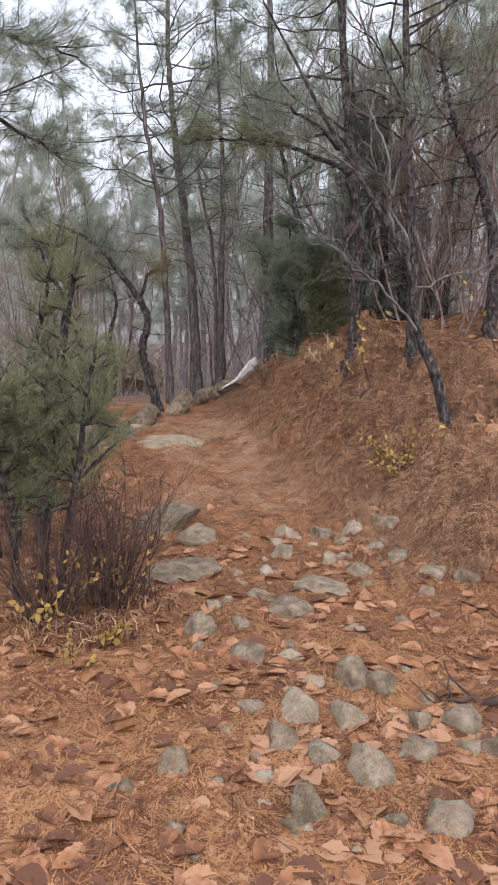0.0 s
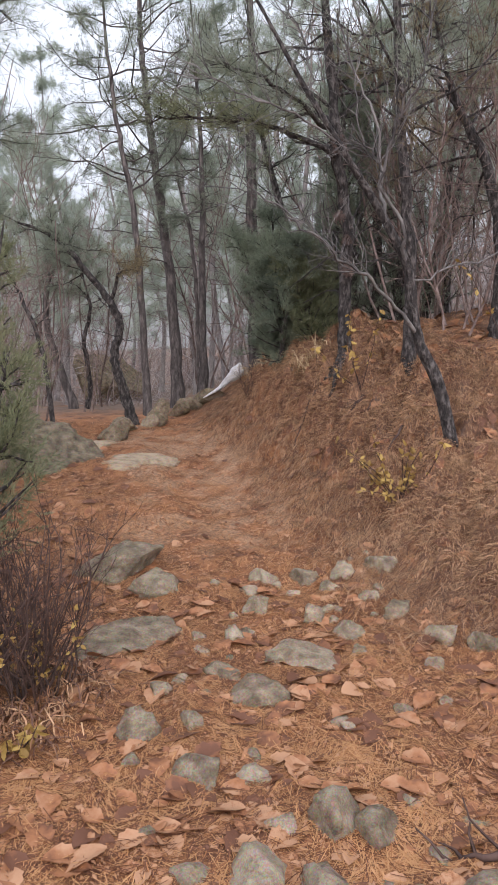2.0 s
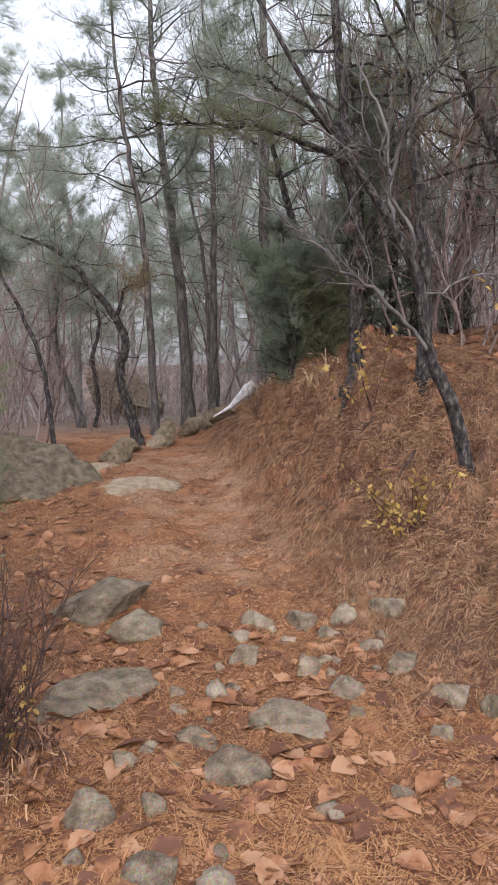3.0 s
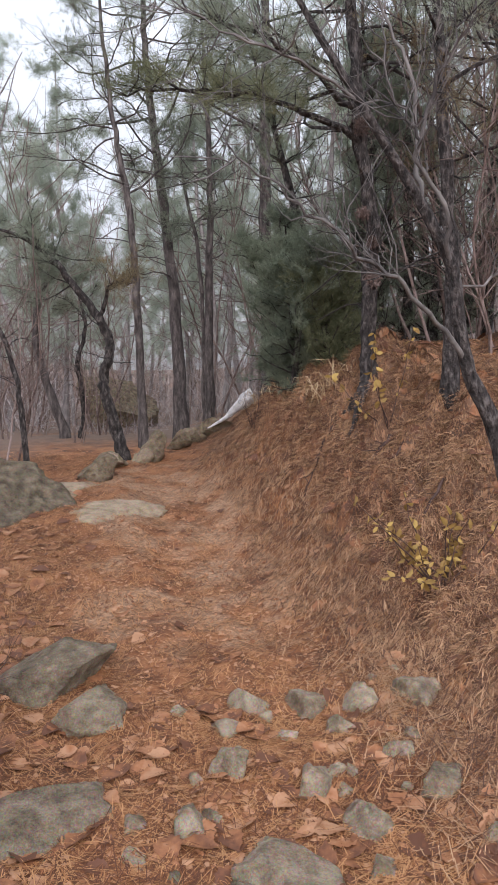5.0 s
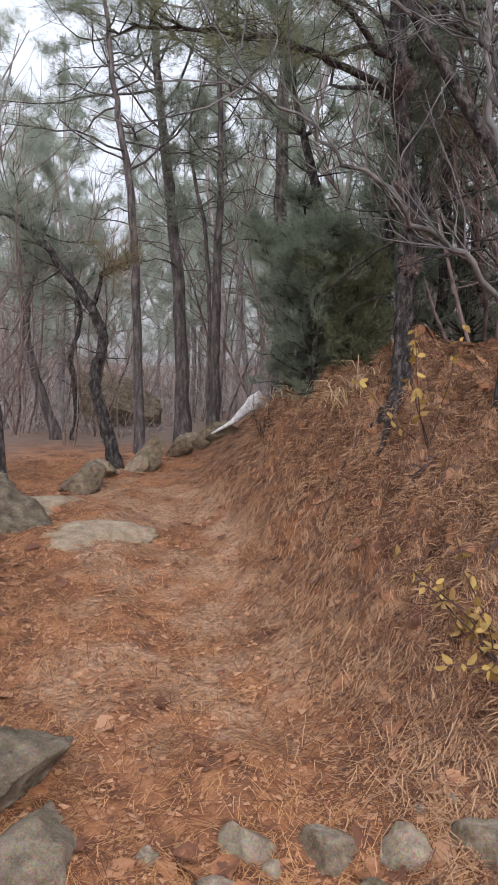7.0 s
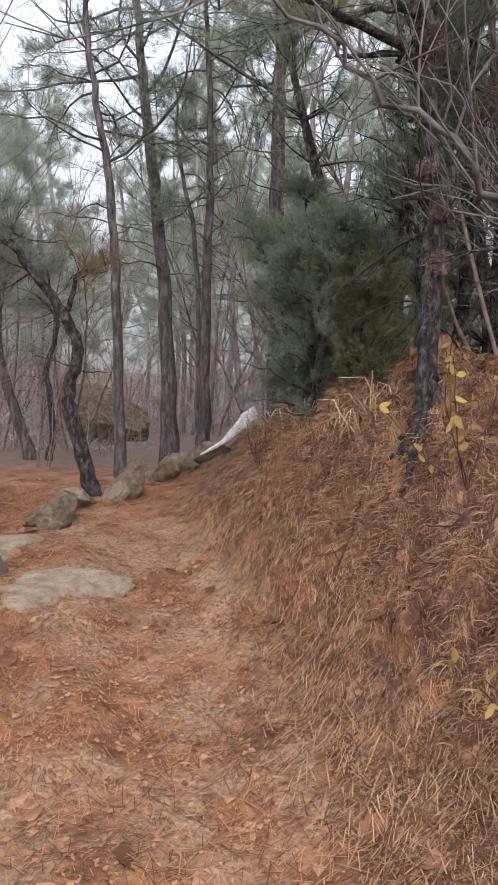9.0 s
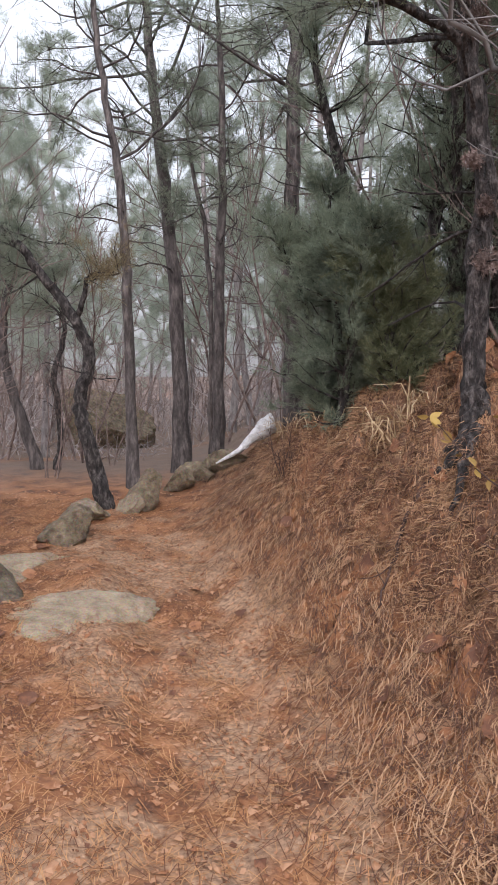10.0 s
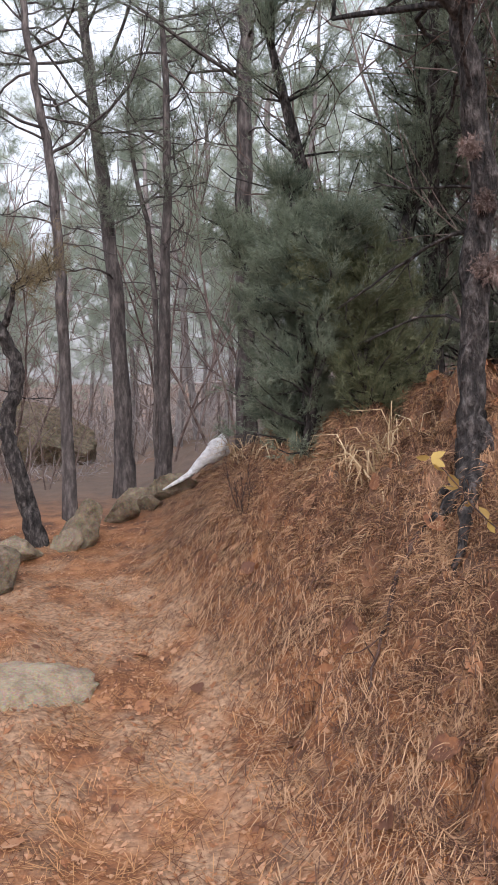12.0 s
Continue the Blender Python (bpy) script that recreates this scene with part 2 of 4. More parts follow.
def needles(geo, rng, at, way, count, length, spread, width):
    """Sprays of thin needles: count at each place, about its way."""
    at, way = np.repeat(at, count, 0), np.repeat(unit(way), count, 0)
    d = unit(way + rng.normal(0, spread, way.shape))
    side = unit(np.cross(d, rng.normal(0, 1, d.shape))) * width
    base = at + rng.normal(0, length * 0.12, at.shape)
    tip = base + d * length * rng.uniform(0.6, 1.1, (len(d), 1))
    v = np.stack([base - side, base + side, tip], 1).reshape(-1, 3)
    geo.add(v, np.arange(len(v)).reshape(-1, 3))


def blades(geo, rng, at, way, length, width, droop):
    """Bent grass blades of three joints."""
    n = len(at)
    d = unit(way)
    side = unit(np.cross(d, rng.normal(0, 1, d.shape))) * np.reshape(width, (-1, 1))
    L = np.reshape(length, (-1, 1))
    down = np.array([[0, 0, -1.0]])
    p1 = at + d * L * 0.4
    p2 = p1 + unit(d + down * droop) * L * 0.35
    p3 = p2 + unit(d + down * droop * 2.2) * L * 0.3
    v = np.stack([at - side, at + side, p1 - side, p1 + side, p2 - side * 0.7, p2 + side * 0.7, p3], 1).reshape(-1, 3)
    k = np.arange(n)[:, None] * 7
    geo.f.extend((np.concatenate([k + [0, 1, 3, 2], k + [2, 3, 5, 4]], 0) + geo.n).tolist())
    geo.f.extend((k + [4, 5, 6] + geo.n).tolist())
    geo.v.append(v)
    geo.n += len(v)


def rock_mesh(name, seed, mat, cuts=7, level=3, rough=0.06):
    """A worn stone of about unit size, with flats and rounded edges."""
    bm = bmesh.new()
    bmesh.ops.create_icosphere(bm, subdivisions=level, radius=0.5)
    rng = random.Random(seed)
    planes = [(Vector((rng.gauss(0, 1), rng.gauss(0, 1), rng.gauss(0, 0.8))).normalized(), rng.uniform(0.22, 0.40)) for _ in range(cuts)]
    shift = Vector((seed * 3.1, seed * 1.7, seed * 0.9))
    for v in bm.verts:
        p = v.co.copy()
        for nrm, d in planes:
            over = p.dot(nrm) - d
            if over > 0:
                p -= nrm * over * 0.97
        p *= 1 + rough * noise.fractal(p * 5 + shift, 0.7, 2.1, 6) + 0.12 * noise.noise(p * 2.2 + shift)
        v.co = p * 1.15
    me = bpy.data.meshes.new(name)
    bm.to_mesh(me)
    bm.free()
    me.materials.append(mat)
    me.polygons.foreach_set("use_smooth", [True] * len(me.polygons))
    return me


def on_ground(x, y, sink=0.0):
    return np.array([x, y, float(ground_z(x, y)) - sink])


# ---- ground ----
FOOT_Y = [-400, 0, 3, 4.3, 5.5, 6.3, 7, 7.6, 8.1, 8.75, 9.35, 10.2, 11.2, 13, 20, 400]
FOOT_X = [1.9, 1.8, 1.6, 1.25, 0.93, 0.76, 0.66, 0.53, 0.38, 0.2, -0.03, -0.02, -0.18, -0.6, -1.2, -1.2]
MID_Y = [-400, -10, 0, 2.2, 3, 4.5, 5.05, 5.5, 6.5, 7.1, 7.7, 8.6, 9.4, 10.7, 12, 16, 22, 40, 90, 400]
MID_Z = [-8, -0.8, 0.08, 0.31, 0.40, 0.52, 0.59, 0.65, 0.755, 0.85, 0.98, 1.13, 1.2, 1.38, 1.46, 1.5, 1.6, 2.4, 7, 9]


# eroded ledges in the bank: one end, other end, depth
LEDGES = [(0.34, 7.42, 0.86, 7.84, 0.13), (0.70, 6.70, 1.0, 7.12, 0.12), (0.52, 8.0, 0.80, 8.02, 0.12), (0.86, 6.2, 1.1, 6.55, 0.10), (0.20, 8.45, 0.42, 8.75, 0.10), (1.0, 5.5, 1.3, 5.75, 0.09)]


def smooth(a, b, t):
    t = np.clip((np.asarray(t, float) - a) / (b - a), 0, 1)
    return t * t * (3 - 2 * t)


def foot(y):
    """x of the foot of the bank, the trail's upper edge."""
    return np.interp(y, FOOT_Y, FOOT_X)


def ripple(x, y, size, seed):
    """Smooth uneven relief of about +-1 with lumps of that size."""
    r = np.random.RandomState(seed)
    out = 0
    for k in range(7):
        a, p, f = r.uniform(0, 6.283), r.uniform(0, 6.283), r.uniform(0.6, 1.7) * 6.283 / size / 1.6
        out = out + np.sin((x * np.cos(a) + y * np.sin(a)) * f + p + 1.3 * np.sin((y * np.cos(a) - x * np.sin(a)) * f * 0.7 + p * 2))
    return out / 3.2


def ground_z(x, y):
    x, y = np.asarray(x, float), np.asarray(y, float)
    u = x - foot(y)
    k = smooth(3.4, 5.2, y)
    right = np.maximum(u, 0)
    wave = 0.05 * ripple(x, y, 0.55, 3) + 0.02 * ripple(x, y, 0.2, 4)
    tall = np.interp(y, [3.4, 4.4, 5.2, 5.9, 6.4, 6.9, 8.9, 9.5, 10.4, 11.4, 13.5], [0, 0.35, 0.5, 0.64, 0.88, 1, 1.08, 0.92, 0.75, 0.58, 0.3])
    rise = tall * np.interp(u + wave * smooth(0, 0.2, u), [-0.6, -0.3, 0, 0.35, 0.8, 1.3], [0, 0.09, 0.30, 0.70, 1.06, 1.12])
    rise = rise + 0.24 * np.maximum(right - 1.9, 0) * smooth(2, 6, y) + 0.16 * np.clip(right - 3, 0, 40)
    mound = 0.16 * np.exp(-((x - 1.05) ** 2 + (y - 7.72) ** 2) / 0.07)
    shelf = 0.08 * smooth(-0.9, -1.25, u) * smooth(6, 6.8, y) * smooth(9, 8.2, y)
    ledge = 0
    for ax, ay, bx, by, deep in LEDGES:
        length = np.hypot(bx - ax, by - ay)
        along = ((x - ax) * (bx - ax) + (y - ay) * (by - ay)) / length ** 2
        across = ((x - ax) * (by - ay) - (y - ay) * (bx - ax)) / length + 0.04 * np.sin(along * 9)
        ends = smooth(-0.15, 0.15, along) * smooth(1.15, 0.85, along)
        ledge = ledge + ends * deep * (0.55 * np.exp(-((across - 0.09) / 0.07) ** 2) - np.exp(-((across + 0.01) / 0.055) ** 2))
    out = np.maximum(-u - 2.6, 0)
    drop = -0.05 * np.minimum(out, 4) + 0.16 * np.clip(out - 14, 0, 60)
    near = smooth(40, 15, np.abs(y)) * smooth(30, 8, np.abs(x))
    clods = 0.17 * (np.abs(ripple(x, y, 0.5, 7)) - 0.45) + 0.035 * ripple(x, y, 0.14, 8)
    lumps = 0.012 * ripple(x, y, 0.45, 5) + 0.007 * ripple(x, y, 0.13, 6) + k * smooth(0.02, 0.3, u) * (0.25 + 0.75 * smooth(1.3, 0.8, u)) * smooth(9, 3, u) * (1 - 0.6 * smooth(8.8, 10, y)) * clods
    return np.interp(y, MID_Y, MID_Z) + rise + mound + shelf + ledge + drop + near * lumps


def spaced(points):
    """Grid lines: (position, step) pairs joined with steps that grow evenly."""
    out = [points[0][0]]
    for (a, s), (b, e) in zip(points, points[1:]):
        t = a
        while t < b:
            t += s + (e - s) * min((t - a) / (b - a), 1)
            out.append(min(t, b))
    return np.unique(np.round(out, 4))


def build_ground():
    xs = spaced([(-400, 40), (-40, 4), (-6, 0.3), (-2.2, 0.05), (-1.2, 0.03), (2.2, 0.04), (6, 0.4), (40, 4), (400, 40)])
    ys = spaced([(-400, 40), (-20, 3), (0, 0.2), (1.7, 0.03), (6, 0.035), (11.5, 0.06), (16, 0.3), (45, 3), (400, 40)])
    X, Y = np.meshgrid(xs, ys, indexing="ij")
    Z = ground_z(X, Y)
    i, j = np.meshgrid(np.arange(len(xs) - 1), np.arange(len(ys) - 1), indexing="ij")
    w = len(ys)
    q = np.stack([i * w + j, (i + 1) * w + j, (i + 1) * w + j + 1, i * w + j + 1], -1).reshape(-1, 4)
    g = Geo()
    g.add(np.stack([X, Y, Z], -1).reshape(-1, 3), q)
    ob = new("ground", g.mesh("ground", SOIL))
    u = X - foot(Y)
    worn = smooth(-2.0, -1.2, u) * smooth(0.05, -0.4, u) * smooth(4.8, 5.8, Y) * smooth(12, 9, Y)
    worn = 0.57 * worn + 0.05 * ripple(X, Y, 0.8, 21)
    at = ob.data.attributes.new("worn", "FLOAT", "POINT")
    at.data.foreach_set("value", worn.reshape(-1))
    at = ob.data.attributes.new("wood", "FLOAT", "POINT")
    at.data.foreach_set("value", (0.85 * np.maximum(np.maximum(smooth(10.2, 12.5, Y), smooth(-1.7, -3, X)), 0.62 * smooth(0, 0.35, u) * smooth(3.5, 5, Y)) * smooth(-1.5, 0.5, ripple(X, Y, 2.5, 22) + 0.6)).reshape(-1))
    return tagged(ob, "sloping forest floor covered in orange pine needles and sandy soil", "ground", kind="structure")


GROUND = build_ground()


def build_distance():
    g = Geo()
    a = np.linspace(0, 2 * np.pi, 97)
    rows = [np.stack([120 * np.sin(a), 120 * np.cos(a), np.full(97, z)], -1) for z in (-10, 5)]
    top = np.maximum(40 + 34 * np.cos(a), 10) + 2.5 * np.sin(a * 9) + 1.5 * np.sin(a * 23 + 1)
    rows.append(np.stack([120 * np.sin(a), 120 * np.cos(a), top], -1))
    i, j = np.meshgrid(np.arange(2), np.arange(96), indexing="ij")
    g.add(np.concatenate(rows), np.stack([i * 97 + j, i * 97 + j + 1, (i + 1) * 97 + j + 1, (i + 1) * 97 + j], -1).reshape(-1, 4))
    tagged(part("backdrop", g, FOG, None), "backdrop ring with a painted glow of mist over distant hills", "backdrop", kind="structure")


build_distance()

# ---- rocks ----
ROCKS = [rock_mesh("stone", 11 + k, STONE, cuts=9, rough=0.16) for k in range(7)]
MOSS_ROCK = rock_mesh("boulder", 45, MOSSY, cuts=8, level=5, rough=0.16)
FLAT = rock_mesh("rock", 47, SLAB, cuts=6, level=5, rough=0.11)
BIG = [rock_mesh("boulder", 40 + k, BOULDER, cuts=9, level=5, rough=0.10) for k in range(3)]


def boulder(name, mesh, x, y, size, turn, sink, label, group="", tilt=(0, 0)):
    ob = new(name, mesh)
    ob.matrix_world = pose(x, y, float(ground_z(x, y)) + size[2] * (0.5 - sink), tilt[0], tilt[1], turn) @ Matrix.Diagonal((*size, 1))
    return tagged(ob, label, name.replace("_", " "), group)


boulder("boulder", MOSS_ROCK, -1.98, 7.72, (1.28, 1.2, 0.86), 200, 0.5, "large rounded grey boulder half sunk beside the trail")
boulder("rock", BIG[1], -0.62, 5.40, (0.66, 0.52, 0.26), 35, 0.54, "mossy grey rock slab with an undercut edge in the trail", tilt=(0, -9))
boulder("rock", BIG[2], -0.37, 5.20, (0.42, 0.46, 0.26), 10, 0.72, "low pale grey rock bedded in the trail")
boulder("rock", BIG[0], -0.36, 4.45, (0.36, 0.66, 0.30), -28, 0.62, "low grey-green rock slab sloping into the trail")
boulder("rock", BIG[1], -1.22, 9.2, (0.38, 0.34, 0.36), 70, 0.4, "angular tan rock standing at the edge of the trail")
boulder("rock", BIG[2], -1.27, 9.78, (0.34, 0.28, 0.22), 10, 0.3, "flat grey rock beside the foot of a pine")
boulder("rock", BIG[1], -0.87, 10.15, (0.24, 0.32, 0.42), 60, 0.35, "angular grey rock in a row along the trail", "rocks edging the trail")
boulder("rock", BIG[2], -0.70, 10.75, (0.30, 0.30, 0.30), 30, 0.35, "angular grey rock in a row along the trail", "rocks edging the trail")
boulder("rock", BIG[0], -0.58, 11.2, (0.34, 0.30, 0.26), 130, 0.3, "angular grey rock in a row along the trail", "rocks edging the trail")
boulder("rock", BIG[2], -0.98, 10.0, (0.2, 0.22, 0.22), 80, 0.4, "small angular grey rock in a row along the trail", "rocks edging the trail")
boulder("rock", BIG[0], -0.50, 10.95, (0.24, 0.2, 0.22), 60, 0.35, "small angular grey rock in a row along the trail", "rocks edging the trail")
boulder("rock", BIG[1], -0.34, 11.1, (0.46, 0.30, 0.24), 0, 0.3, "long grey rock at the end of a white plastic sheet", "rocks edging the trail")
boulder("boulder", BIG[0], -2.72, 17.0, (1.5, 1.4, 1.95), 10, 0.4, "large flat-topped grey boulder among far trees")
for x, y, sx, sy, a in ((-0.80, 7.78, 0.82, 0.66, 15), (-1.3, 8.35, 0.9, 0.5, 40)):
    boulder("rock", FLAT, x, y, (sx, sy, 0.22), a, 0.94, "flat pale rock surface worn flush with the trail", tilt=(9.5, 0))

# stones bedded in the trail: x, y, width, depth, height
NEAR_STONES = [
    (0.18, 2.24, 0.16, 0.18, 0.09), (-0.26, 2.48, 0.12, 0.13, 0.07), (0.40, 2.47, 0.17, 0.19, 0.08), (0.58, 2.57, 0.17, 0.13, 0.05), (0.26, 2.54, 0.15, 0.13, 0.05),
    (0.58, 2.19, 0.19, 0.15, 0.06), (0.43, 2.19, 0.08, 0.08, 0.04), (0.11, 2.64, 0.15, 0.16, 0.06), (0.02, 2.85, 0.14, 0.09, 0.03), (0.19, 2.85, 0.19, 0.21, 0.07),
    (0.36, 2.81, 0.16, 0.17, 0.06), (0.43, 3.04, 0.16, 0.17, 0.09), (0.66, 3.14, 0.06, 0.07, 0.03), (0.24, 3.05, 0.14, 0.11, 0.03), (0.80, 2.74, 0.17, 0.19, 0.06),
    (0.62, 2.74, 0.09, 0.10, 0.05), (0.76, 2.59, 0.09, 0.09, 0.03), (-0.39, 2.37, 0.12, 0.07, 0.02), (-0.22, 2.17, 0.09, 0.06, 0.03), (0.54, 3.01, 0.14, 0.16, 0.06)]
MIDDLE_STONES = [
    (0.19, 3.30, 0.15, 0.13, 0.04), (-0.02, 3.37, 0.18, 0.20, 0.06), (-0.04, 3.64, 0.10, 0.11, 0.05), (-0.24, 3.61, 0.17, 0.18, 0.08), (-0.19, 3.92, 0.09, 0.10, 0.05),
    (0.83, 3.07, 0.11, 0.07, 0.02), (0.51, 3.63, 0.13, 0.12, 0.03), (0.70, 2.92, 0.09, 0.08, 0.03), (0.87, 2.56, 0.13, 0.12, 0.04), (0.76, 3.73, 0.11, 0.10, 0.03),
    (0.04, 2.54, 0.07, 0.04, 0.02), (0.38, 4.24, 0.37, 0.26, 0.06), (0.22, 3.89, 0.27, 0.20, 0.06), (0.11, 4.43, 0.12, 0.16, 0.06), (0.20, 4.76, 0.17, 0.15, 0.07),
    (0.05, 4.07, 0.19, 0.12, 0.04), (-0.07, 4.46, 0.10, 0.10, 0.03), (-0.05, 4.31, 0.10, 0.08, 0.02), (0.66, 4.27, 0.10, 0.11, 0.03), (0.95, 4.06, 0.08, 0.09, 0.05)]
FAR_STONES = [
    (0.26, 5.20, 0.15, 0.17, 0.08), (0.19, 5.01, 0.12, 0.11, 0.03), (0.49, 5.20, 0.17, 0.19, 0.05), (0.62, 4.99, 0.12, 0.13, 0.05), (0.49, 4.66, 0.14, 0.15, 0.06),
    (0.65, 4.49, 0.16, 0.17, 0.05), (0.78, 4.80, 0.13, 0.12, 0.03), (0.90, 4.61, 0.16, 0.18, 0.05), (0.91, 5.11, 0.18, 0.20, 0.06), (1.20, 4.17, 0.12, 0.14, 0.07),
    (1.03, 4.35, 0.21, 0.23, 0.05), (0.70, 5.16, 0.14, 0.15, 0.06), (0.10, 4.70, 0.07, 0.08, 0.03), (0.34, 5.12, 0.08, 0.08, 0.02)]
pick = random.Random(4)
for x, y, w, d, h in NEAR_STONES + MIDDLE_STONES + FAR_STONES:
    ob = new("stone", pick.choice(ROCKS))
    ob.parent = GROUND
    tall = max(h * 2.3, 0.075)
    ob.matrix_world = pose(x, y, float(ground_z(x, y)) + h * 0.9 - tall * 0.45, pick.uniform(-10, 10), pick.uniform(-10, 10), pick.uniform(-35, 35)) @ Matrix.Diagonal((w * 1.06, d * 1.06, tall, 1))

loose = np.random.RandomState(23)
for _ in range(46):
    y = loose.uniform(2.0, 5.4)
    x, w = loose.uniform(-0.25, 0.95) + 0.04 * (y - 3), loose.uniform(0.03, 0.085)
    ob = new("stone", ROCKS[loose.randint(7)])
    ob.parent = GROUND
    ob.matrix_world = pose(x, y, float(ground_z(x, y)) + 0.002, loose.uniform(-20, 20), loose.uniform(-20, 20), loose.uniform(0, 360)) @ Matrix.Diagonal((w, w * loose.uniform(0.6, 1), w * loose.uniform(0.4, 0.7), 1))

# ---- trees ----


def pine(name, path, radii, seed, label, n=24, low=0.45, reach=1.6, bark=BARK, tufts=1.0, size=0.072, leaf=None, width=0.0013, lean=(0, 0), sides=10, stubs=6, thick=0.6, per=11, gnarl=0.05, fine=True):
    """A pine: one trunk, each limb with its twigs, and the needles as the crown."""
    rng = np.random.RandomState(seed)
    base = np.array(path[0], float)
    tree = new(name)
    tree.location = base
    p = curve(np.array(path) - base, 5)
    p[0, 2] -= 0.12
    p[1:] += rng.normal(0, 0.008, p[1:].shape) * (1, 1, 0)
    g = Geo()
    r = np.interp(np.linspace(0, 1, len(p)), np.linspace(0, 1, len(radii)), radii)
    r *= thick
    r[:3] *= (1.4, 1.12, 1.03)
    tube(g, p, r, sides, gnarl, rng)
    part("trunk", g, bark, tree)
    at, way = [], []
    for k in range(n + stubs):
        bare = k >= n
        f = rng.uniform(0.25, 0.6) if bare else low + (1 - low) * ((k + 0.5) / n) ** 0.9
        i = min(int(f * (len(p) - 1)), len(p) - 2)
        start = p[i] + (p[i + 1] - p[i]) * (f * (len(p) - 1) - i)
        a = rng.uniform(0, 6.283)
        out = np.array([np.cos(a) + lean[0], np.sin(a) + lean[1], rng.uniform(-0.1, 0.5)])
        long = reach * (1.05 - 0.65 * (f - low) / (1.001 - low)) * rng.uniform(0.55, 1.1) if not bare else reach * rng.uniform(0.15, 0.5)
        limb = stray(rng, start, out, long, 7, 0.22, 0.03)
        g = Geo()
        r0 = min(np.interp(f, np.linspace(0, 1, len(radii)), radii) * 0.3, 0.005 + 0.009 * long)
        tube(g, limb, (r0 * 0.8, 0.003), 5 if fine else 3)
        for s in range(3 if bare else rng.randint(11, 17)):
            t = rng.uniform(0.3, 1.0) * 6.99
            q = limb[int(t)] + (limb[min(int(t) + 1, 7)] - limb[int(t)]) * (t % 1)
            d = unit(limb[-1] - limb[0]) + rng.normal(0, 0.6, 3) + (0, 0, 0.15)
            twig = stray(rng, q, d, long * rng.uniform(0.15, 0.4), 4, 0.25, 0.05)
            if fine:
                tube(g, twig[::2], (0.0035, 0.0015), 3)
            if not bare:
                m = max(int(12 * tufts), 1)
                j = rng.uniform(0.5, 4, m)
                for w in j:
                    i0 = min(int(w), 3)
                    at.append(twig[i0] + (twig[i0 + 1] - twig[i0]) * (w - i0) + rng.normal(0, 0.045, 3))
                    way.append(unit(twig[-1] - twig[0]) + rng.normal(0, 0.35, 3) + (0, 0, 0.3))
        part("branch", g, bark, tree)
    if at:
        g = Geo()
        needles(g, rng, np.array(at), unit(way), per, size, 0.6, width)
        part("crown", g, leaf or NEEDLE, tree, "sparse tufts of long green needles")
    return tagged(tree, label, "pine tree")


def at_depth(y, pairs):
    return [(x, y, z) for x, z in pairs]


def grounded(path):
    x, y, z = path[0]
    return [(x, y, float(ground_z(x, y)))] + list(path[1:])


pine("pine_tree", grounded(at_depth(11.88, [(-0.81, 1.5), (-0.84, 2.7), (-0.91, 3.63), (-1.01, 4.55), (-1.12, 5.46), (-1.19, 6.37), (-1.21, 7.18), (-1.18, 9.0)])),
     (0.145, 0.12, 0.105, 0.095, 0.08, 0.065, 0.05, 0.02), 1, "tall slightly leaning pine with a dark scaly trunk", n=32, tufts=0.7, low=0.46, reach=2.1)
pine("pine_tree", grounded(at_depth(11.6, [(-0.42, 1.6), (-0.42, 2.54), (-0.40, 3.65), (-0.38, 4.41), (-0.40, 5.22), (-0.44, 5.93), (-0.5, 7.2)])),
     (0.105, 0.09, 0.075, 0.06, 0.05, 0.035, 0.015), 2, "straight slender pine with many dead side branches", n=30, low=0.42, reach=1.4, stubs=16, tufts=0.8)
pine("pine_tree", grounded([(-0.50, 11.75, 1.6), (-0.50, 11.75, 2.8), (-0.56, 11.8, 3.8), (-0.72, 11.85, 4.6), (-0.78, 11.9, 5.4)]),
     (0.05, 0.045, 0.04, 0.03, 0.015), 3, "thin dark pine stem growing close to a larger pine", n=10, low=0.5, reach=0.9, tufts=0.6)
pine("pine_tree", grounded(at_depth(10.8, [(-1.10, 1.35), (-1.13, 2.64), (-1.17, 3.4), (-1.24, 4.15), (-1.37, 4.9), (-1.46, 5.64), (-1.56, 7.0)])),
     (0.085, 0.075, 0.068, 0.06, 0.05, 0.04, 0.015), 5, "tall thin pine with an airy grey-green crown", n=28, tufts=0.7, low=0.5, reach=1.25, stubs=10)
CROOKED = pine("pine_tree", grounded(at_depth(10.05, [(-1.17, 1.3), (-1.26, 1.62), (-1.35, 1.92), (-1.37, 2.16), (-1.31, 2.40), (-1.33, 2.58), (-1.47, 2.84), (-1.66, 3.08), (-1.88, 3.36), (-2.14, 3.56), (-2.5, 3.70)])),
     (0.085, 0.075, 0.068, 0.064, 0.06, 0.058, 0.052, 0.046, 0.038, 0.03, 0.012), 6, "crooked dark pine bending in an S away from the trail", n=16, low=0.68, reach=0.8, tufts=0.6, thick=0.8, bark=DARK_BARK)
pine("pine_tree", grounded(at_depth(9.2, [(-1.90, 1.2), (-1.97, 1.95), (-2.12, 2.52), (-2.4, 3.1), (-2.6, 3.6)])),
     (0.045, 0.04, 0.036, 0.03, 0.012), 16, "thin dark crooked stem behind the big boulder", n=9, bark=DARK_BARK, low=0.72, reach=0.7, tufts=0.7)
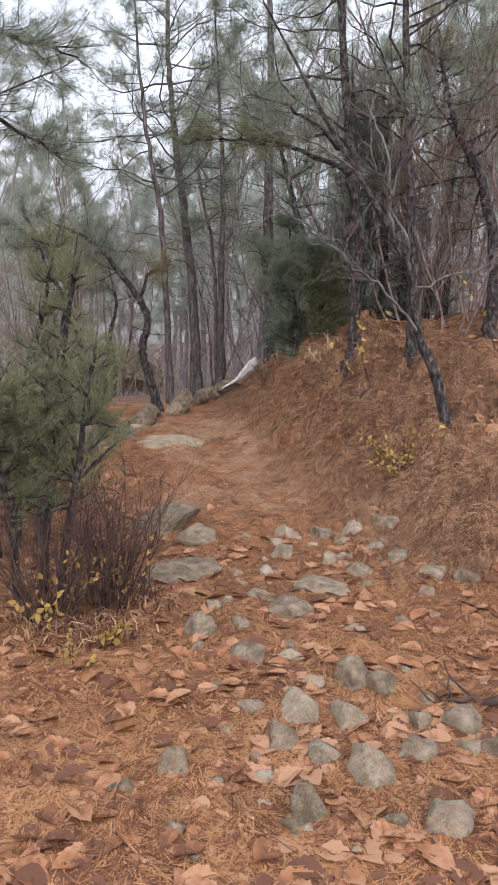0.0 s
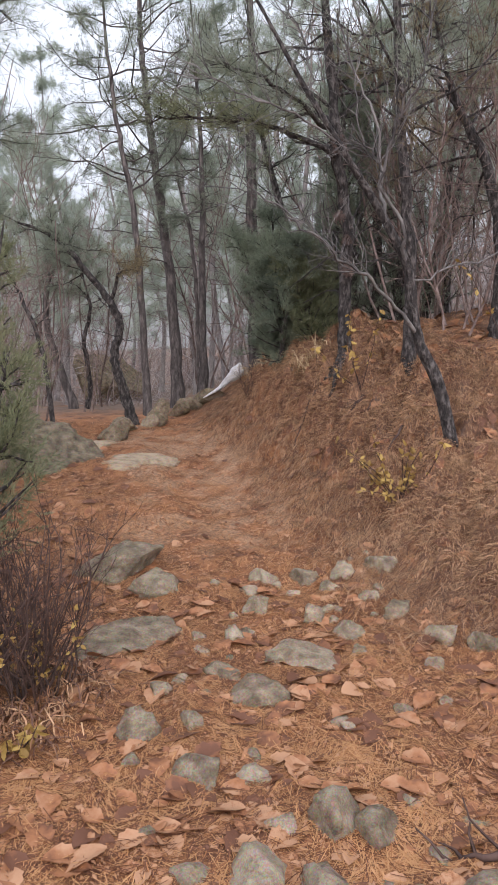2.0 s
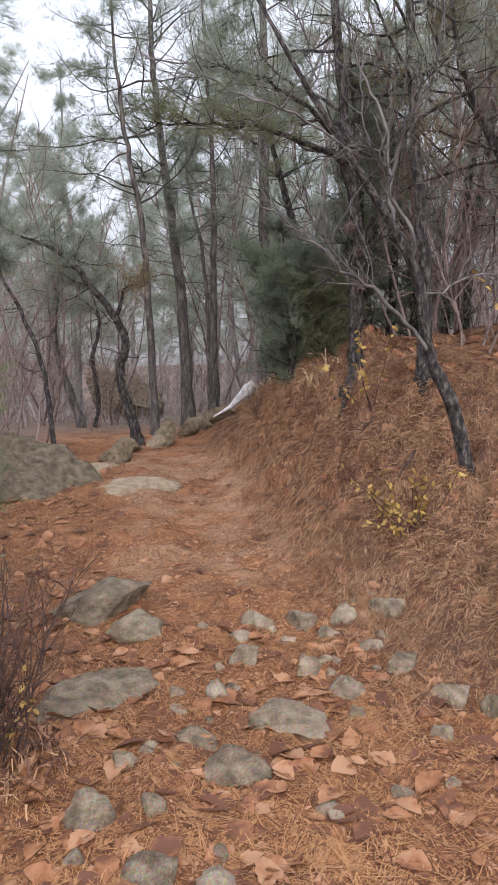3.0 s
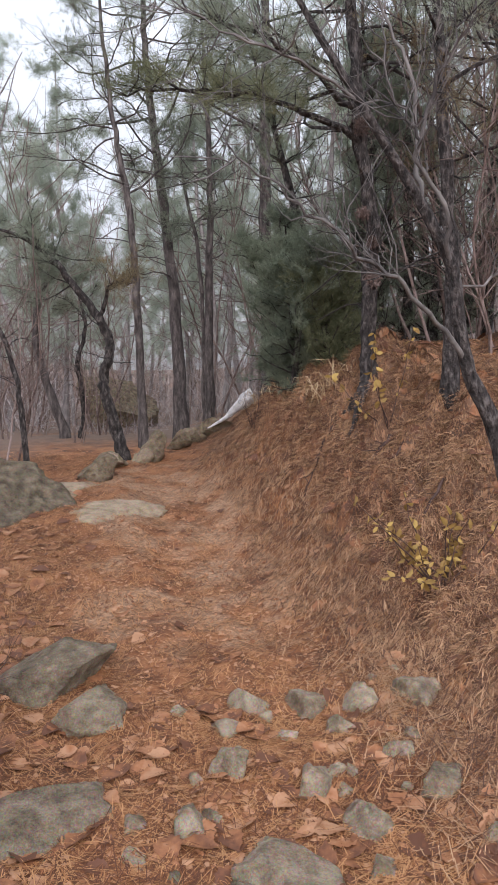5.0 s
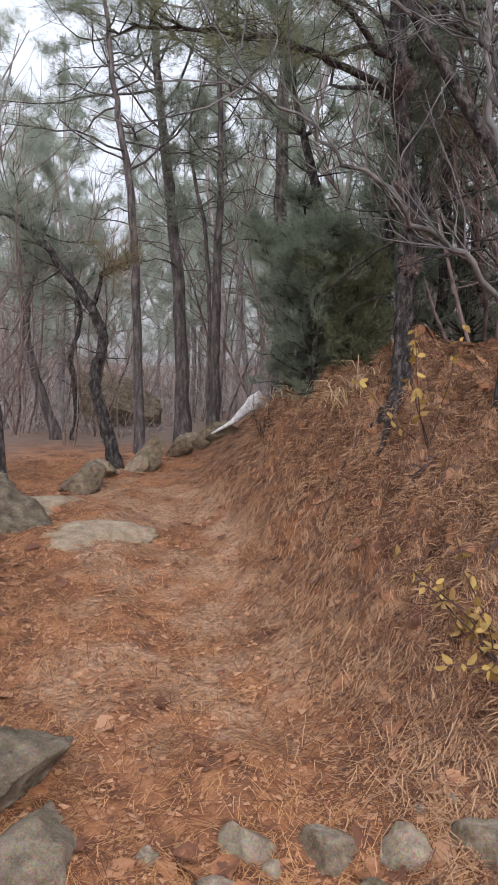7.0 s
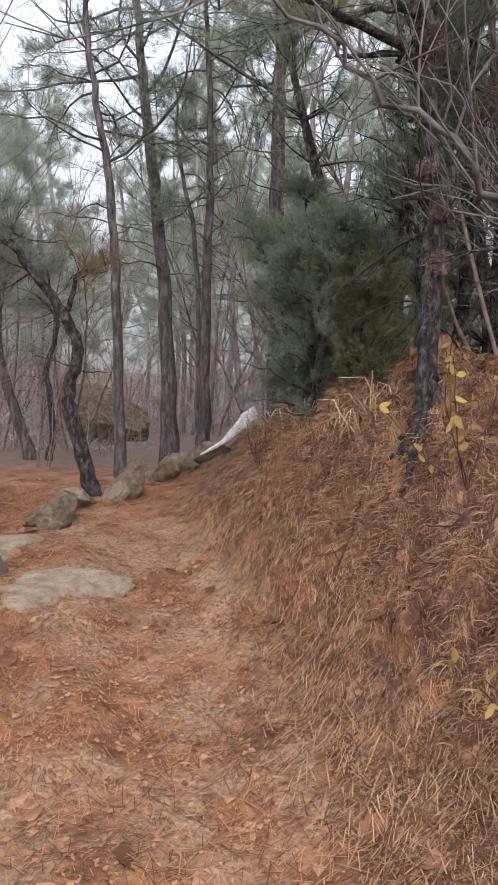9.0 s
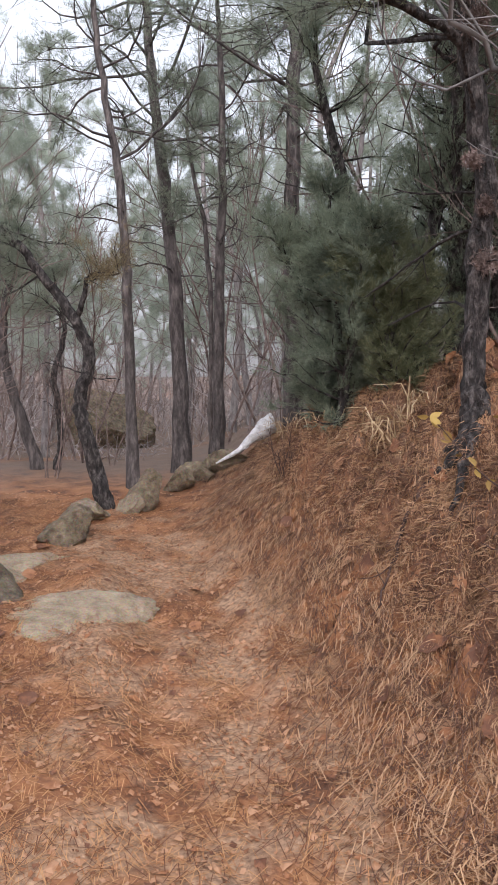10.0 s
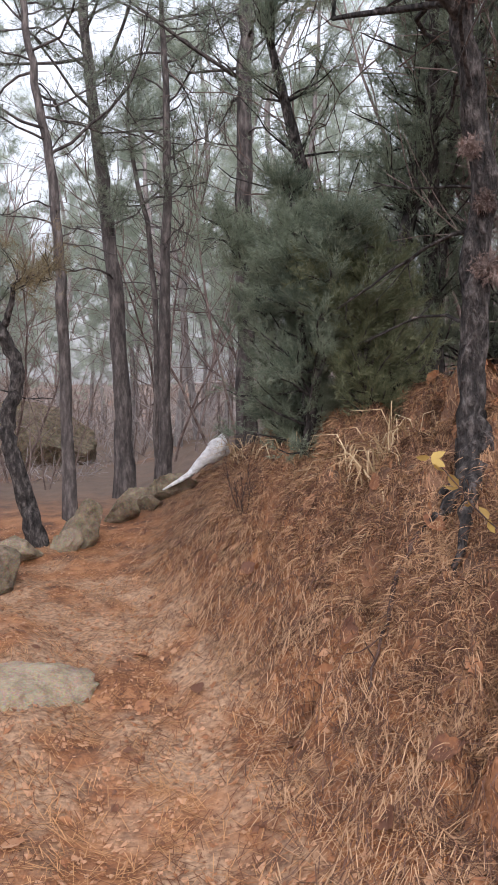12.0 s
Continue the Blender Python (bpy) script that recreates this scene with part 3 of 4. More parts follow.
pine("pine_tree", grounded([(-2.12, 12.0, 1.4), (-2.06, 12.0, 1.87), (-2.14, 12.0, 2.45), (-2.05, 12.1, 2.9), (-2.2, 12.1, 3.6)]),
     (0.06, 0.055, 0.05, 0.04, 0.012), 17, "small dark forked pine stem in the hollow", n=8, bark=DARK_BARK, low=0.75, reach=0.8, tufts=0.7)
SIDE_PINE = pine("pine_tree", grounded([(-2.35, 5.7, 1.0), (-2.35, 5.7, 2.5), (-2.3, 5.7, 4.0), (-2.2, 5.7, 5.4)]),
     (0.11, 0.10, 0.08, 0.02), 18, "pine with low spreading boughs beside the trail", n=26, low=0.52, reach=1.25, tufts=1.0)
pine("pine_tree", grounded(at_depth(12, [(-2.30, 1.35), (-2.50, 2.06), (-2.64, 2.56), (-2.66, 2.95), (-2.57, 3.38), (-2.2, 3.6)])),
     (0.10, 0.09, 0.08, 0.07, 0.055, 0.02), 7, "leaning grey-brown pine trunk beside the trail", n=12, low=0.72, reach=1.2)
pine("pine_tree", grounded(at_depth(11.4, [(0.30, 2.2), (0.29, 3.28), (0.28, 4.24), (0.29, 4.87), (0.31, 5.61), (0.3, 7.0), (0.25, 8.5)])),
     (0.14, 0.125, 0.115, 0.11, 0.10, 0.07, 0.02), 8, "thick straight pine on top of the bank", n=20, tufts=0.7, low=0.5, reach=1.9, stubs=12)
BLACK_PINE = pine("pine_tree", grounded(at_depth(7.7, [(1.06, 1.9), (1.04, 2.2), (1.05, 2.62), (1.07, 3.17), (1.0, 3.72), (0.94, 4.4), (0.88, 5.4), (0.85, 6.4)])),
     (0.10, 0.083, 0.078, 0.076, 0.07, 0.05, 0.02), 9, "gnarled black-barked pine rooted in the bank", n=20, low=0.56, reach=2.3, bark=DARK_BARK, lean=(-0.5, 0.5), stubs=14, tufts=0.9, sides=14, gnarl=0.16)
pine("pine_tree", grounded([(1.45, 7.0, 1.9), (1.48, 7.0, 2.54), (1.43, 7.0, 3.28), (1.39, 7.0, 4.25), (1.36, 7.0, 4.97), (1.33, 7.0, 6.4)]),
     (0.085, 0.075, 0.065, 0.058, 0.045, 0.015), 10, "dark pine trunk standing on the slope", n=22, low=0.48, reach=1.8, bark=DARK_BARK, tufts=0.9)
pine("pine_tree", grounded([(2.3, 7.5, 1.8), (2.33, 7.5, 2.3), (2.35, 7.5, 2.75), (2.32, 7.55, 3.2), (2.2, 7.6, 3.7), (1.95, 7.6, 4.2), (1.8, 7.6, 5.0)]),
     (0.12, 0.105, 0.095, 0.085, 0.07, 0.05, 0.02), 11, "dark pine with a bent top on the leafy slope", n=16, low=0.6, reach=1.5, bark=DARK_BARK, leaf=OLD_NEEDLE, tufts=0.7)


def bough(tree, points, seed, tufts, leaf, label):
    """A long spreading limb of a pine with its own dense fans of needles."""
    rng = np.random.RandomState(seed)
    base = np.array(tree.location)
    limb = curve(np.array(points) - base, 5)
    limb[1:] += rng.normal(0, 0.012, limb[1:].shape)
    g, at, way = Geo(), [], []
    tube(g, limb, (0.026, 0.015, 0.004), 6)
    for _ in range(tufts):
        t = rng.uniform(0.3, 0.999) * (len(limb) - 1)
        q = limb[int(t)]
        d = unit(limb[-1] - limb[0]) * 0.6 + rng.normal(0, 0.7, 3) * (1, 1, 0.5) + (0, 0, 0.1)
        twig = stray(rng, q, d, rng.uniform(0.2, 0.55), 5, 0.25, 0.05)
        tube(g, twig[::2], (0.004, 0.0015), 3)
        for w in rng.uniform(0.8, 5, 11):
            i = min(int(w), 4)
            at.append(twig[i] + (twig[i + 1] - twig[i]) * (w - i) + rng.normal(0, 0.03, 3))
            way.append(unit(twig[-1] - twig[0]) + rng.normal(0, 0.35, 3) + (0, 0, 0.25))
    part("branch", g, DARK_BARK, tree)
    g = Geo()
    needles(g, rng, np.array(at), unit(way), 11, 0.09, 0.6, 0.0013)
    part("needle_fan", g, leaf, tree, label)


bough(BLACK_PINE, [(1.0, 7.7, 3.65), (0.6, 7.5, 3.80), (0.2, 7.35, 3.88), (-0.25, 7.2, 3.86), (-0.6, 7.1, 3.80)], 301, 62, OLIVE, "olive-green drooping needles")
bough(BLACK_PINE, [(0.98, 7.7, 3.85), (0.65, 7.3, 4.0), (0.3, 7.0, 4.1), (-0.05, 6.8, 4.1)], 302, 46, NEEDLE, "grey-green needles")
bough(BLACK_PINE, [(1.0, 7.7, 3.9), (0.9, 8.2, 4.2), (0.5, 8.6, 4.35), (0.1, 8.8, 4.4)], 303, 40, NEEDLE, "grey-green needles")
bough(CROOKED, [(-1.40, 10.05, 2.78), (-1.30, 9.95, 3.0), (-1.2, 9.9, 3.08), (-1.0, 9.85, 3.06)], 304, 24, OLD_NEEDLE, "browned flat fan of dead needles")


bough(SIDE_PINE, [(-2.3, 5.7, 4.1), (-1.9, 5.6, 4.08), (-1.5, 5.5, 3.98), (-1.1, 5.4, 3.8)], 305, 60, NEEDLE, "grey-green needles")
bough(SIDE_PINE, [(-2.3, 5.7, 3.7), (-2.0, 5.9, 3.66), (-1.7, 6.2, 3.55), (-1.45, 6.4, 3.4)], 306, 44, NEEDLE, "grey-green needles")


def burr(tree, x, y, z, size, seed):
    """A brown matted clump of dead shoots on a trunk."""
    rng = np.random.RandomState(seed)
    d = unit(rng.normal(0, 1, (260, 3)))
    g = Geo()
    needles(g, rng, np.array([x, y, z]) - np.array(tree.location) + d * size * rng.uniform(0.1, 0.8, (260, 1)), d, 5, size * 0.32, 1.0, 0.0022)
    part("burr", g, TWIG, tree, "brown matted clump of dead shoots")


for k, (x, z, size) in enumerate(((1.0, 3.76, 0.10), (1.0, 3.15, 0.06), (1.06, 2.95, 0.06), (1.07, 2.70, 0.08))):
    burr(BLACK_PINE, x, 7.62, z, size, 310 + k)


def bare_twigs(geo, rng, limb, count, length, radius=0.006, depth=2):
    """Forking twigs along the outer part of a limb."""
    for _ in range(count):
        i = rng.randint(max(len(limb) // 4, 1), len(limb))
        d = unit(limb[i] - limb[i - 1]) + rng.normal(0, 0.55, 3) + (0, 0, 0.2)
        t = stray(rng, limb[i], d, length * rng.uniform(0.5, 1.2), 4 if depth > 1 else 3, 0.25, 0.04)
        tube(geo, t, (radius, radius * 0.35), 3)
        if depth > 1:
            bare_twigs(geo, rng, t, 4, length * 0.5, radius * 0.55, depth - 1)


def leaning_tree():
    rng = np.random.RandomState(31)
    tree = new("bare_tree")
    base = on_ground(1.50, 5.8)
    tree.location = base
    g = Geo()
    stem = curve(np.array([(1.50, 5.8, base[2] - 0.1), (1.40, 5.8, 1.68), (1.28, 5.8, 1.95), (1.23, 5.8, 2.2), (1.20, 5.8, 2.44), (1.06, 5.8, 2.73), (0.78, 5.8, 3.2), (0.54, 5.8, 3.6), (0.35, 5.8, 3.95), (0.1, 5.8, 4.4)]) - base, 5)
    tube(g, stem, (0.046, 0.040, 0.035, 0.032, 0.030, 0.026, 0.020, 0.015, 0.011, 0.006), 9, 0.05, rng)
    part("trunk", g, DARK_BARK, tree)
    limbs = [
        ([(1.26, 5.8, 2.0), (1.1, 5.7, 2.17), (0.95, 5.6, 2.32), (0.80, 5.55, 2.42), (0.62, 5.5, 2.56), (0.45, 5.5, 2.69), (0.28, 5.45, 2.80), (0.1, 5.45, 2.88)], 0.024, 14),
        ([(1.20, 5.8, 2.43), (1.15, 5.72, 2.68), (1.03, 5.7, 2.9), (1.01, 5.7, 3.04), (0.90, 5.7, 3.2), (0.86, 5.7, 3.5)], 0.026, 9),
        ([(1.06, 5.82, 2.74), (1.06, 5.9, 3.0), (1.05, 5.9, 3.21), (0.96, 5.9, 3.53), (0.84, 5.9, 3.8), (0.8, 5.9, 4.2)], 0.026, 9),
        ([(1.06, 5.9, 3.0), (1.17, 5.9, 3.37), (1.33, 5.9, 3.65), (1.4, 5.95, 4.1)], 0.022, 9),
        ([(1.22, 5.8, 2.3), (1.45, 5.85, 2.42), (1.75, 5.95, 2.52), (2.1, 6.0, 2.7)], 0.015, 10),
        ([(0.78, 5.8, 3.2), (0.5, 5.7, 3.35), (0.2, 5.6, 3.42), (-0.05, 5.6, 3.55)], 0.015, 10),
        ([(0.62, 5.8, 3.45), (0.62, 5.9, 3.75), (0.5, 6.0, 4.1)], 0.013, 8)]
    for pts, r, n in limbs:
        g = Geo()
        line = curve(np.array(pts) - base, 4)
        line[1:] += rng.normal(0, 0.013, line[1:].shape)
        tube(g, line, (r * 0.55, r * 0.36, r * 0.11), 6)
        bare_twigs(g, rng, line, n + 10, 0.45, 0.004)
        part("branch", g, GREY_BARK, tree)
    tagged(tree, "leaning bare deciduous tree with fine grey twigs", "tree")


leaning_tree()


def juniper(name, x, y, height, spread, seed, label, density=1.0, stems=3, low=0.12, loose=0.5, leaf=JUNIPER):
    """A many-stemmed juniper with feathery upright sprays."""
    rng = np.random.RandomState(seed)
    tree = new(name)
    tree.location = on_ground(x, y)
    at, way = [], []
    for k in range(stems):
        a = rng.uniform(0, 6.283)
        start = np.array([np.cos(a), np.sin(a), 0]) * spread * 0.3 * (k > 0)
        start[2] = float(ground_z(x + start[0], y + start[1])) - tree.location[2] - 0.08
        stem = stray(rng, start, (np.cos(a) * 0.15, np.sin(a) * 0.15, 1), height * rng.uniform(0.8, 1), 10, 0.06, 0.05)
        g = Geo()
        r0 = 0.012 * height + 0.01
        tube(g, stem, (r0, r0 * 0.7, 0.005), 7, 0.05, rng)
        part("trunk", g, DARK_BARK, tree)
        g = Geo()
        for b in range(int(46 * density)):
            f = rng.uniform(low, 1)
            q = stem[int(f * 10)]
            c = rng.uniform(0, 6.283)
            long = spread * (1.08 - f) ** 0.6 * (0.55 + 0.45 * min(f / 0.3, 1)) * rng.uniform(0.35, 1.05)
            limb = stray(rng, q, (np.cos(c), np.sin(c), rng.uniform(0.1, 0.7)), long, 6, 0.18, 0.08)
            tube(g, limb, (0.009, 0.003), 4)
            for s in range(int(11 * density) + 3):
                i = rng.randint(1, 7)
                d = unit(unit(limb[i] - limb[i - 1]) + rng.normal(0, 0.6, 3) + (0, 0, 0.45))
                long = rng.uniform(0.08, 0.2) * (0.5 + spread * 0.5)
                for step in (0.25, 0.5, 0.75, 1.0):
                    at.append(limb[i] + d * long * step)
                    way.append(d)
        tagged(part("branchwork", g, DARK_BARK, tree), kind="stuff")
    g = Geo()
    needles(g, rng, np.array(at), np.array(way), 7, 0.045, loose, 0.0018)
    part("crown", g, leaf, tree, "feathery green sprays")
    return tagged(tree, label, "juniper")


juniper("juniper_tree", 0.55, 9.15, 1.75, 0.56, 51, "dense grey-green juniper on top of the bank", 1.5, 4, low=0.06)
juniper("juniper_tree", 1.02, 9.3, 3.7, 0.82, 52, "tall dense juniper on top of the bank", 1.5, 4, low=0.08)
juniper("juniper_tree", 1.6, 9.5, 3.9, 0.8, 53, "tall dark juniper behind the bank", 1.2, 3, low=0.06)
juniper("juniper_tree", 0.95, 8.75, 1.1, 0.36, 56, "low yellow-green juniper beside a black pine", 1.1, 3, low=0.05, leaf=OLIVE)
juniper("juniper_tree", 2.3, 10.2, 3.9, 0.9, 57, "tall dark juniper deep on the slope", 1.2, 3, low=0.1)
juniper("juniper_shrub", -1.18, 3.95, 1.5, 0.58, 54, "sparse olive-green juniper shrub beside the trail", 0.78, 4, low=0.42, leaf=OLIVE)
juniper("juniper_shrub", -1.5, 4.9, 2.3, 0.55, 55, "sparse dull juniper with dead lower twigs", 0.6, 4, low=0.35, leaf=OLIVE)


def shrub(name, seed, stems, height, label, twig=TWIG, lean=0.35, forks=6, thick=0.006):
    """A clump of bare twigs; returned at the origin for copying."""
    rng = np.random.RandomState(seed)
    ob = new(name)
    twigs = Geo()
    for _ in range(stems):
        g = Geo()
        a, r = rng.uniform(0, 6.283), rng.uniform(0, height * 0.16)
        d = (np.cos(a) * lean * rng.uniform(0.2, 1.2), np.sin(a) * lean * rng.uniform(0.2, 1.2), 1)
        s = stray(rng, (np.cos(a) * r, np.sin(a) * r, -0.05), d, height * rng.uniform(0.55, 1), 8, 0.1, 0.02)
        tube(g, s, (thick, thick * 0.4), 5)
        part("stem", g, twig, ob)
        bare_twigs(twigs, rng, s, forks, height * 0.3, thick * 0.45, 2)
    tagged(part("twig_net", twigs, twig, ob), kind="stuff")
    return tagged(ob, label, "shrub")


def place(ob, x, y, turn=0, scale=1.0, sink=0.0):
    """Stands a thing on the ground at x, y."""
    ob.matrix_basis = pose(x, y, float(ground_z(x, y)) - sink, 0, 0, turn) @ Matrix.Scale(scale, 4)
    return ob


place(shrub("twig_shrub", 61, 44, 0.75, "bushy clump of upright red-brown bare twigs", RED_TWIG, 0.45, 6, 0.005), -0.70, 3.92)
place(shrub("twig_shrub", 62, 30, 0.7, "sparse clump of dark bare twigs under a juniper", RED_TWIG, 0.45, 5, 0.005), -0.98, 3.7)
place(shrub("twig_shrub", 63, 9, 0.42, "small bare twiggy shrub on the edge of the bank", RED_TWIG, 0.6, 4, 0.004), 0.22, 9.2)

SAPLING = shrub("bare_sapling", 66, 4, 3.6, "tall thin bare sapling with a net of fine twigs", TWIG, 0.3, 16, 0.016)
tagged(SAPLING, category="tree", group="bare saplings")
place(SAPLING, 1.9, 8.7, 40)
for x, y, a, s in ((2.3, 9.9, 150, 1.2), (1.6, 10.9, 260, 1.15), (2.9, 8.4, 300, 1.0), (-2.1, 13.2, 20, 1.0), (-3.3, 13.6, 200, 1.1), (0.5, 13.4, 90, 1.1), (-0.6, 14.6, 330, 1.2), (-2.9, 10.9, 120, 0.9), (1.95, 7.9, 210, 0.8)):
    place(copy_thing(SAPLING, Matrix()), x, y, a, s)

# far woods: a few trees of each kind, repeated
rng_wood = random.Random(9)
FAR_PINES = []
for k in range(4):
    r = np.random.RandomState(70 + k)
    h = 6.5 + k * 0.8
    line = [(0, 0, 0), (r.normal(0, 0.15), r.normal(0, 0.15), h * 0.3), (r.normal(0, 0.3), r.normal(0, 0.3), h * 0.6), (r.normal(0, 0.4), r.normal(0, 0.4), h)]
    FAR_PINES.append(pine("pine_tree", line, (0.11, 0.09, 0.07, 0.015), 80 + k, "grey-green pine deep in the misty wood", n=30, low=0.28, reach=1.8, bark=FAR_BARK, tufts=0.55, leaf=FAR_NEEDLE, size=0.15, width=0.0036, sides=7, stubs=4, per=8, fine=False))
    tagged(FAR_PINES[-1], group="pines of the far wood")
FAR_SHRUBS = [tagged(shrub("bare_shrub", 90 + k, 5, 2.4, "tangled bare grey-brown shrub in the understorey", TWIG, 0.4, 7, 0.011), group="bare undergrowth") for k in range(4)]


def scatter(kinds, spots, low, high):
    for k, (x, y) in enumerate(spots):
        s, a = rng_wood.uniform(low, high), rng_wood.uniform(0, 360)
        ob = kinds[k % len(kinds)]
        if k >= len(kinds):
            ob = copy_thing(ob, Matrix())
        place(ob, x, y, a, s * (0.72 if -7 < x < -2 and 13 < y < 19 else 1))


spots = []
while len(spots) < 48:
    y = rng_wood.uniform(17.5, 46)
    x = rng_wood.uniform(-0.42, 0.5) * (y + 4)
    if all((x - a) ** 2 + (y - b) ** 2 > 2.2 for a, b in spots) and not (-0.24 < (x - 0.2) / (y - 3) < -0.1 and y < 23):
        spots.append((x, y))
spots += [(3.6, 11.5), (4.2, 9.5), (2.9, 13.2), (5.2, 13), (2.7, 10.6), (3.3, 8.7), (-4.6, 16.6), (-5.8, 15.4), (-3.9, 18.6), (-6.4, 18.5), (-5.2, 20), (-0.3, 18.5), (0.2, 20.5), (-1.6, 19.5), (1.6, 17.5), (-7.5, 17), (-2.9, 14.2), (-4.4, 19.5), (-3.2, 21.5), (-5.4, 23), (-2.4, 24), (-1.2, 22.5), (-6.8, 21.5), (0.9, 23), (-4.2, 26), (2.2, 20.5), (-0.4, 26), (-7.6, 25), (1.2, 15.5), (-0.9, 17.2)]
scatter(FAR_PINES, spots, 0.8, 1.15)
spots = []
while len(spots) < 62:
    y = rng_wood.uniform(11.5, 34)
    x = rng_wood.uniform(-0.4, 0.45) * (y + 1)
    if not (x > -1.2 and x < 0.6 and y < 15) and not (-1.6 < x < foot(y) and y < 14) and not (-0.25 < (x - 0.2) / (y - 3) < -0.12 and y < 23):
        spots.append((x, y))
spots += [(2.2, 9), (2.7, 10), (3.0, 8.5), (2.0, 10.5), (1.9, 11.6), (-2.4, 9.2), (-2.9, 10.4), (-2.6, 8.7), (-3.4, 9.6), (-3.1, 12.2), (-1.7, 12.6), (-2.0, 11.3), (2.4, 8.2), (2.9, 9.2), (3.4, 10), (2.6, 7.4), (3.2, 7.6), (3.8, 9.2), (2.3, 9.8), (-2.3, 5.6), (-2.0, 6.4), (-1.9, 4.6)]
scatter(FAR_SHRUBS, spots, 0.55, 1.15)


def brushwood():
    """The tangle of thin stems that fills the far wood, haze painted in as pale grey."""
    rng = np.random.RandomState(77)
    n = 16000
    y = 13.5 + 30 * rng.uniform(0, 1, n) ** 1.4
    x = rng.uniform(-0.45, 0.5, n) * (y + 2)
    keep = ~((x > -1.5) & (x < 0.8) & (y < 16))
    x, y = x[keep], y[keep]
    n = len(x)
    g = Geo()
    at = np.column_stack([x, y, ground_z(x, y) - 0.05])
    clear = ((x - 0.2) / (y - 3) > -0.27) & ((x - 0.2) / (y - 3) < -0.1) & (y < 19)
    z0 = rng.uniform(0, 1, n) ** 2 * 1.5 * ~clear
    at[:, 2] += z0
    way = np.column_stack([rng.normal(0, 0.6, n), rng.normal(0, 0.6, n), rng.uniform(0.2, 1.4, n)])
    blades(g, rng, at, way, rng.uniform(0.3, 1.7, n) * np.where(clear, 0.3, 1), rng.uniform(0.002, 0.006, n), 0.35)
    tagged(part("brushwood", g, HAZE_TWIG, None), "thicket of thin stems in the far wood, coloured pale to look hazy", "undergrowth", kind="stuff")


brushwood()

# ---- small plants and litter ----


def leafy_twig(x, y, height, n, seed, label, spread=0.25, size=0.034):
    """A thin-stemmed seedling with yellow leaves."""
    rng = np.random.RandomState(seed)
    ob = new("yellow_shrub")
    ob.location = on_ground(x, y)
    leaves = Geo()
    for _ in range(max(3, n // 14)):
        g = Geo()
        a = rng.uniform(0, 6.283)
        s = stray(rng, (0, 0, -0.03), (np.cos(a) * spread * 2, np.sin(a) * spread * 2, 1), height * rng.uniform(0.6, 1.1), 8, 0.15)
        tube(g, s, (0.004, 0.0015), 4)
        part("stem", g, RED_TWIG, ob)
        for _ in range(14):
            q = s[rng.randint(3, 9)]
            d = unit(rng.normal(0, 1, 3) + (0, 0, -0.3))
            side = unit(np.cross(d, rng.normal(0, 1, 3)))
            up = np.cross(side, d)
            L = size * rng.uniform(0.7, 1.3)
            v = [q, q + d * L * 0.35 + side * L * 0.25 + up * L * 0.08, q + d * L * 0.7 + side * L * 0.2 + up * L * 0.04, q + d * L - up * L * 0.1,
                 q + d * L * 0.7 - side * L * 0.2 + up * L * 0.04, q + d * L * 0.35 - side * L * 0.25 + up * L * 0.08, q + d * L * 0.5]
            leaves.add(v, [[0, 1, 6], [1, 2, 6], [2, 3, 6], [3, 4, 6], [4, 5, 6], [5, 0, 6]])
    part("leaves", leaves, YELLOW, ob, "curled yellow leaves")
    return tagged(ob, label, "shrub")


leafy_twig(1.13, 5.68, 0.62, 200, 1, "low shrub with yellow autumn leaves on the bank", size=0.045)
leafy_twig(1.09, 7.05, 0.88, 56, 2, "thin shrub with yellow autumn leaves on top of the bank", spread=0.12, size=0.05)
leafy_twig(-0.93, 3.6, 0.3, 28, 4, "small yellow-leaved seedling under bare twigs", size=0.045)
leafy_twig(-0.66, 3.5, 0.16, 28, 5, "small yellow-leaved seedling under bare twigs", size=0.045)
leafy_twig(-0.74, 3.2, 0.2, 42, 6, "low olive and yellow seedling in the litter", size=0.035)
leafy_twig(-0.62, 3.9, 0.5, 110, 8, "bushy seedling with small dull yellow leaves among bare twigs", size=0.03)
leafy_twig(-0.88, 3.8, 0.55, 110, 9, "bushy seedling with small dull yellow leaves among bare twigs", size=0.03)
leafy_twig(2.2, 6.9, 0.9, 56, 7, "thin sapling with yellow-green leaves on the slope", size=0.045)


def grass_tuft(x, y, n, length, seed, label, spread=0.5, mat=PALE_STRAW):
    rng = np.random.RandomState(seed)
    g = Geo()
    at = np.stack([x + rng.normal(0, 0.05, n), y + rng.normal(0, 0.05, n)], -1)
    at = np.column_stack([at, ground_z(at[:, 0], at[:, 1]) - 0.01])
    way = rng.normal(0, spread, (n, 3)) + (0, 0, 1.0)
    blades(g, rng, at - (x, y, float(ground_z(x, y))), way, length * rng.uniform(0.5, 1.1, n), np.full(n, 0.0035), 0.9)
    ob = part("grass_tuft", g, mat, None)
    ob.location = on_ground(x, y)
    return tagged(ob, label, "grass", "dry grass tufts")


for k, (x, y, n, s) in enumerate(((0.80, 8.3, 40, 0.45), (0.66, 8.5, 26, 0.36), (0.95, 8.2, 20, 0.3), (0.25, 10.7, 50, 0.45), (0.22, 10.4, 24, 0.3), (0.72, 8.0, 20, 0.25), (0.45, 9.0, 26, 0.3), (-1.95, 8.9, 24, 0.35), (0.35, 10.0, 26, 0.32))):
    grass_tuft(x, y, n, s, 100 + k, "tuft of long pale dry grass on the bank's edge")


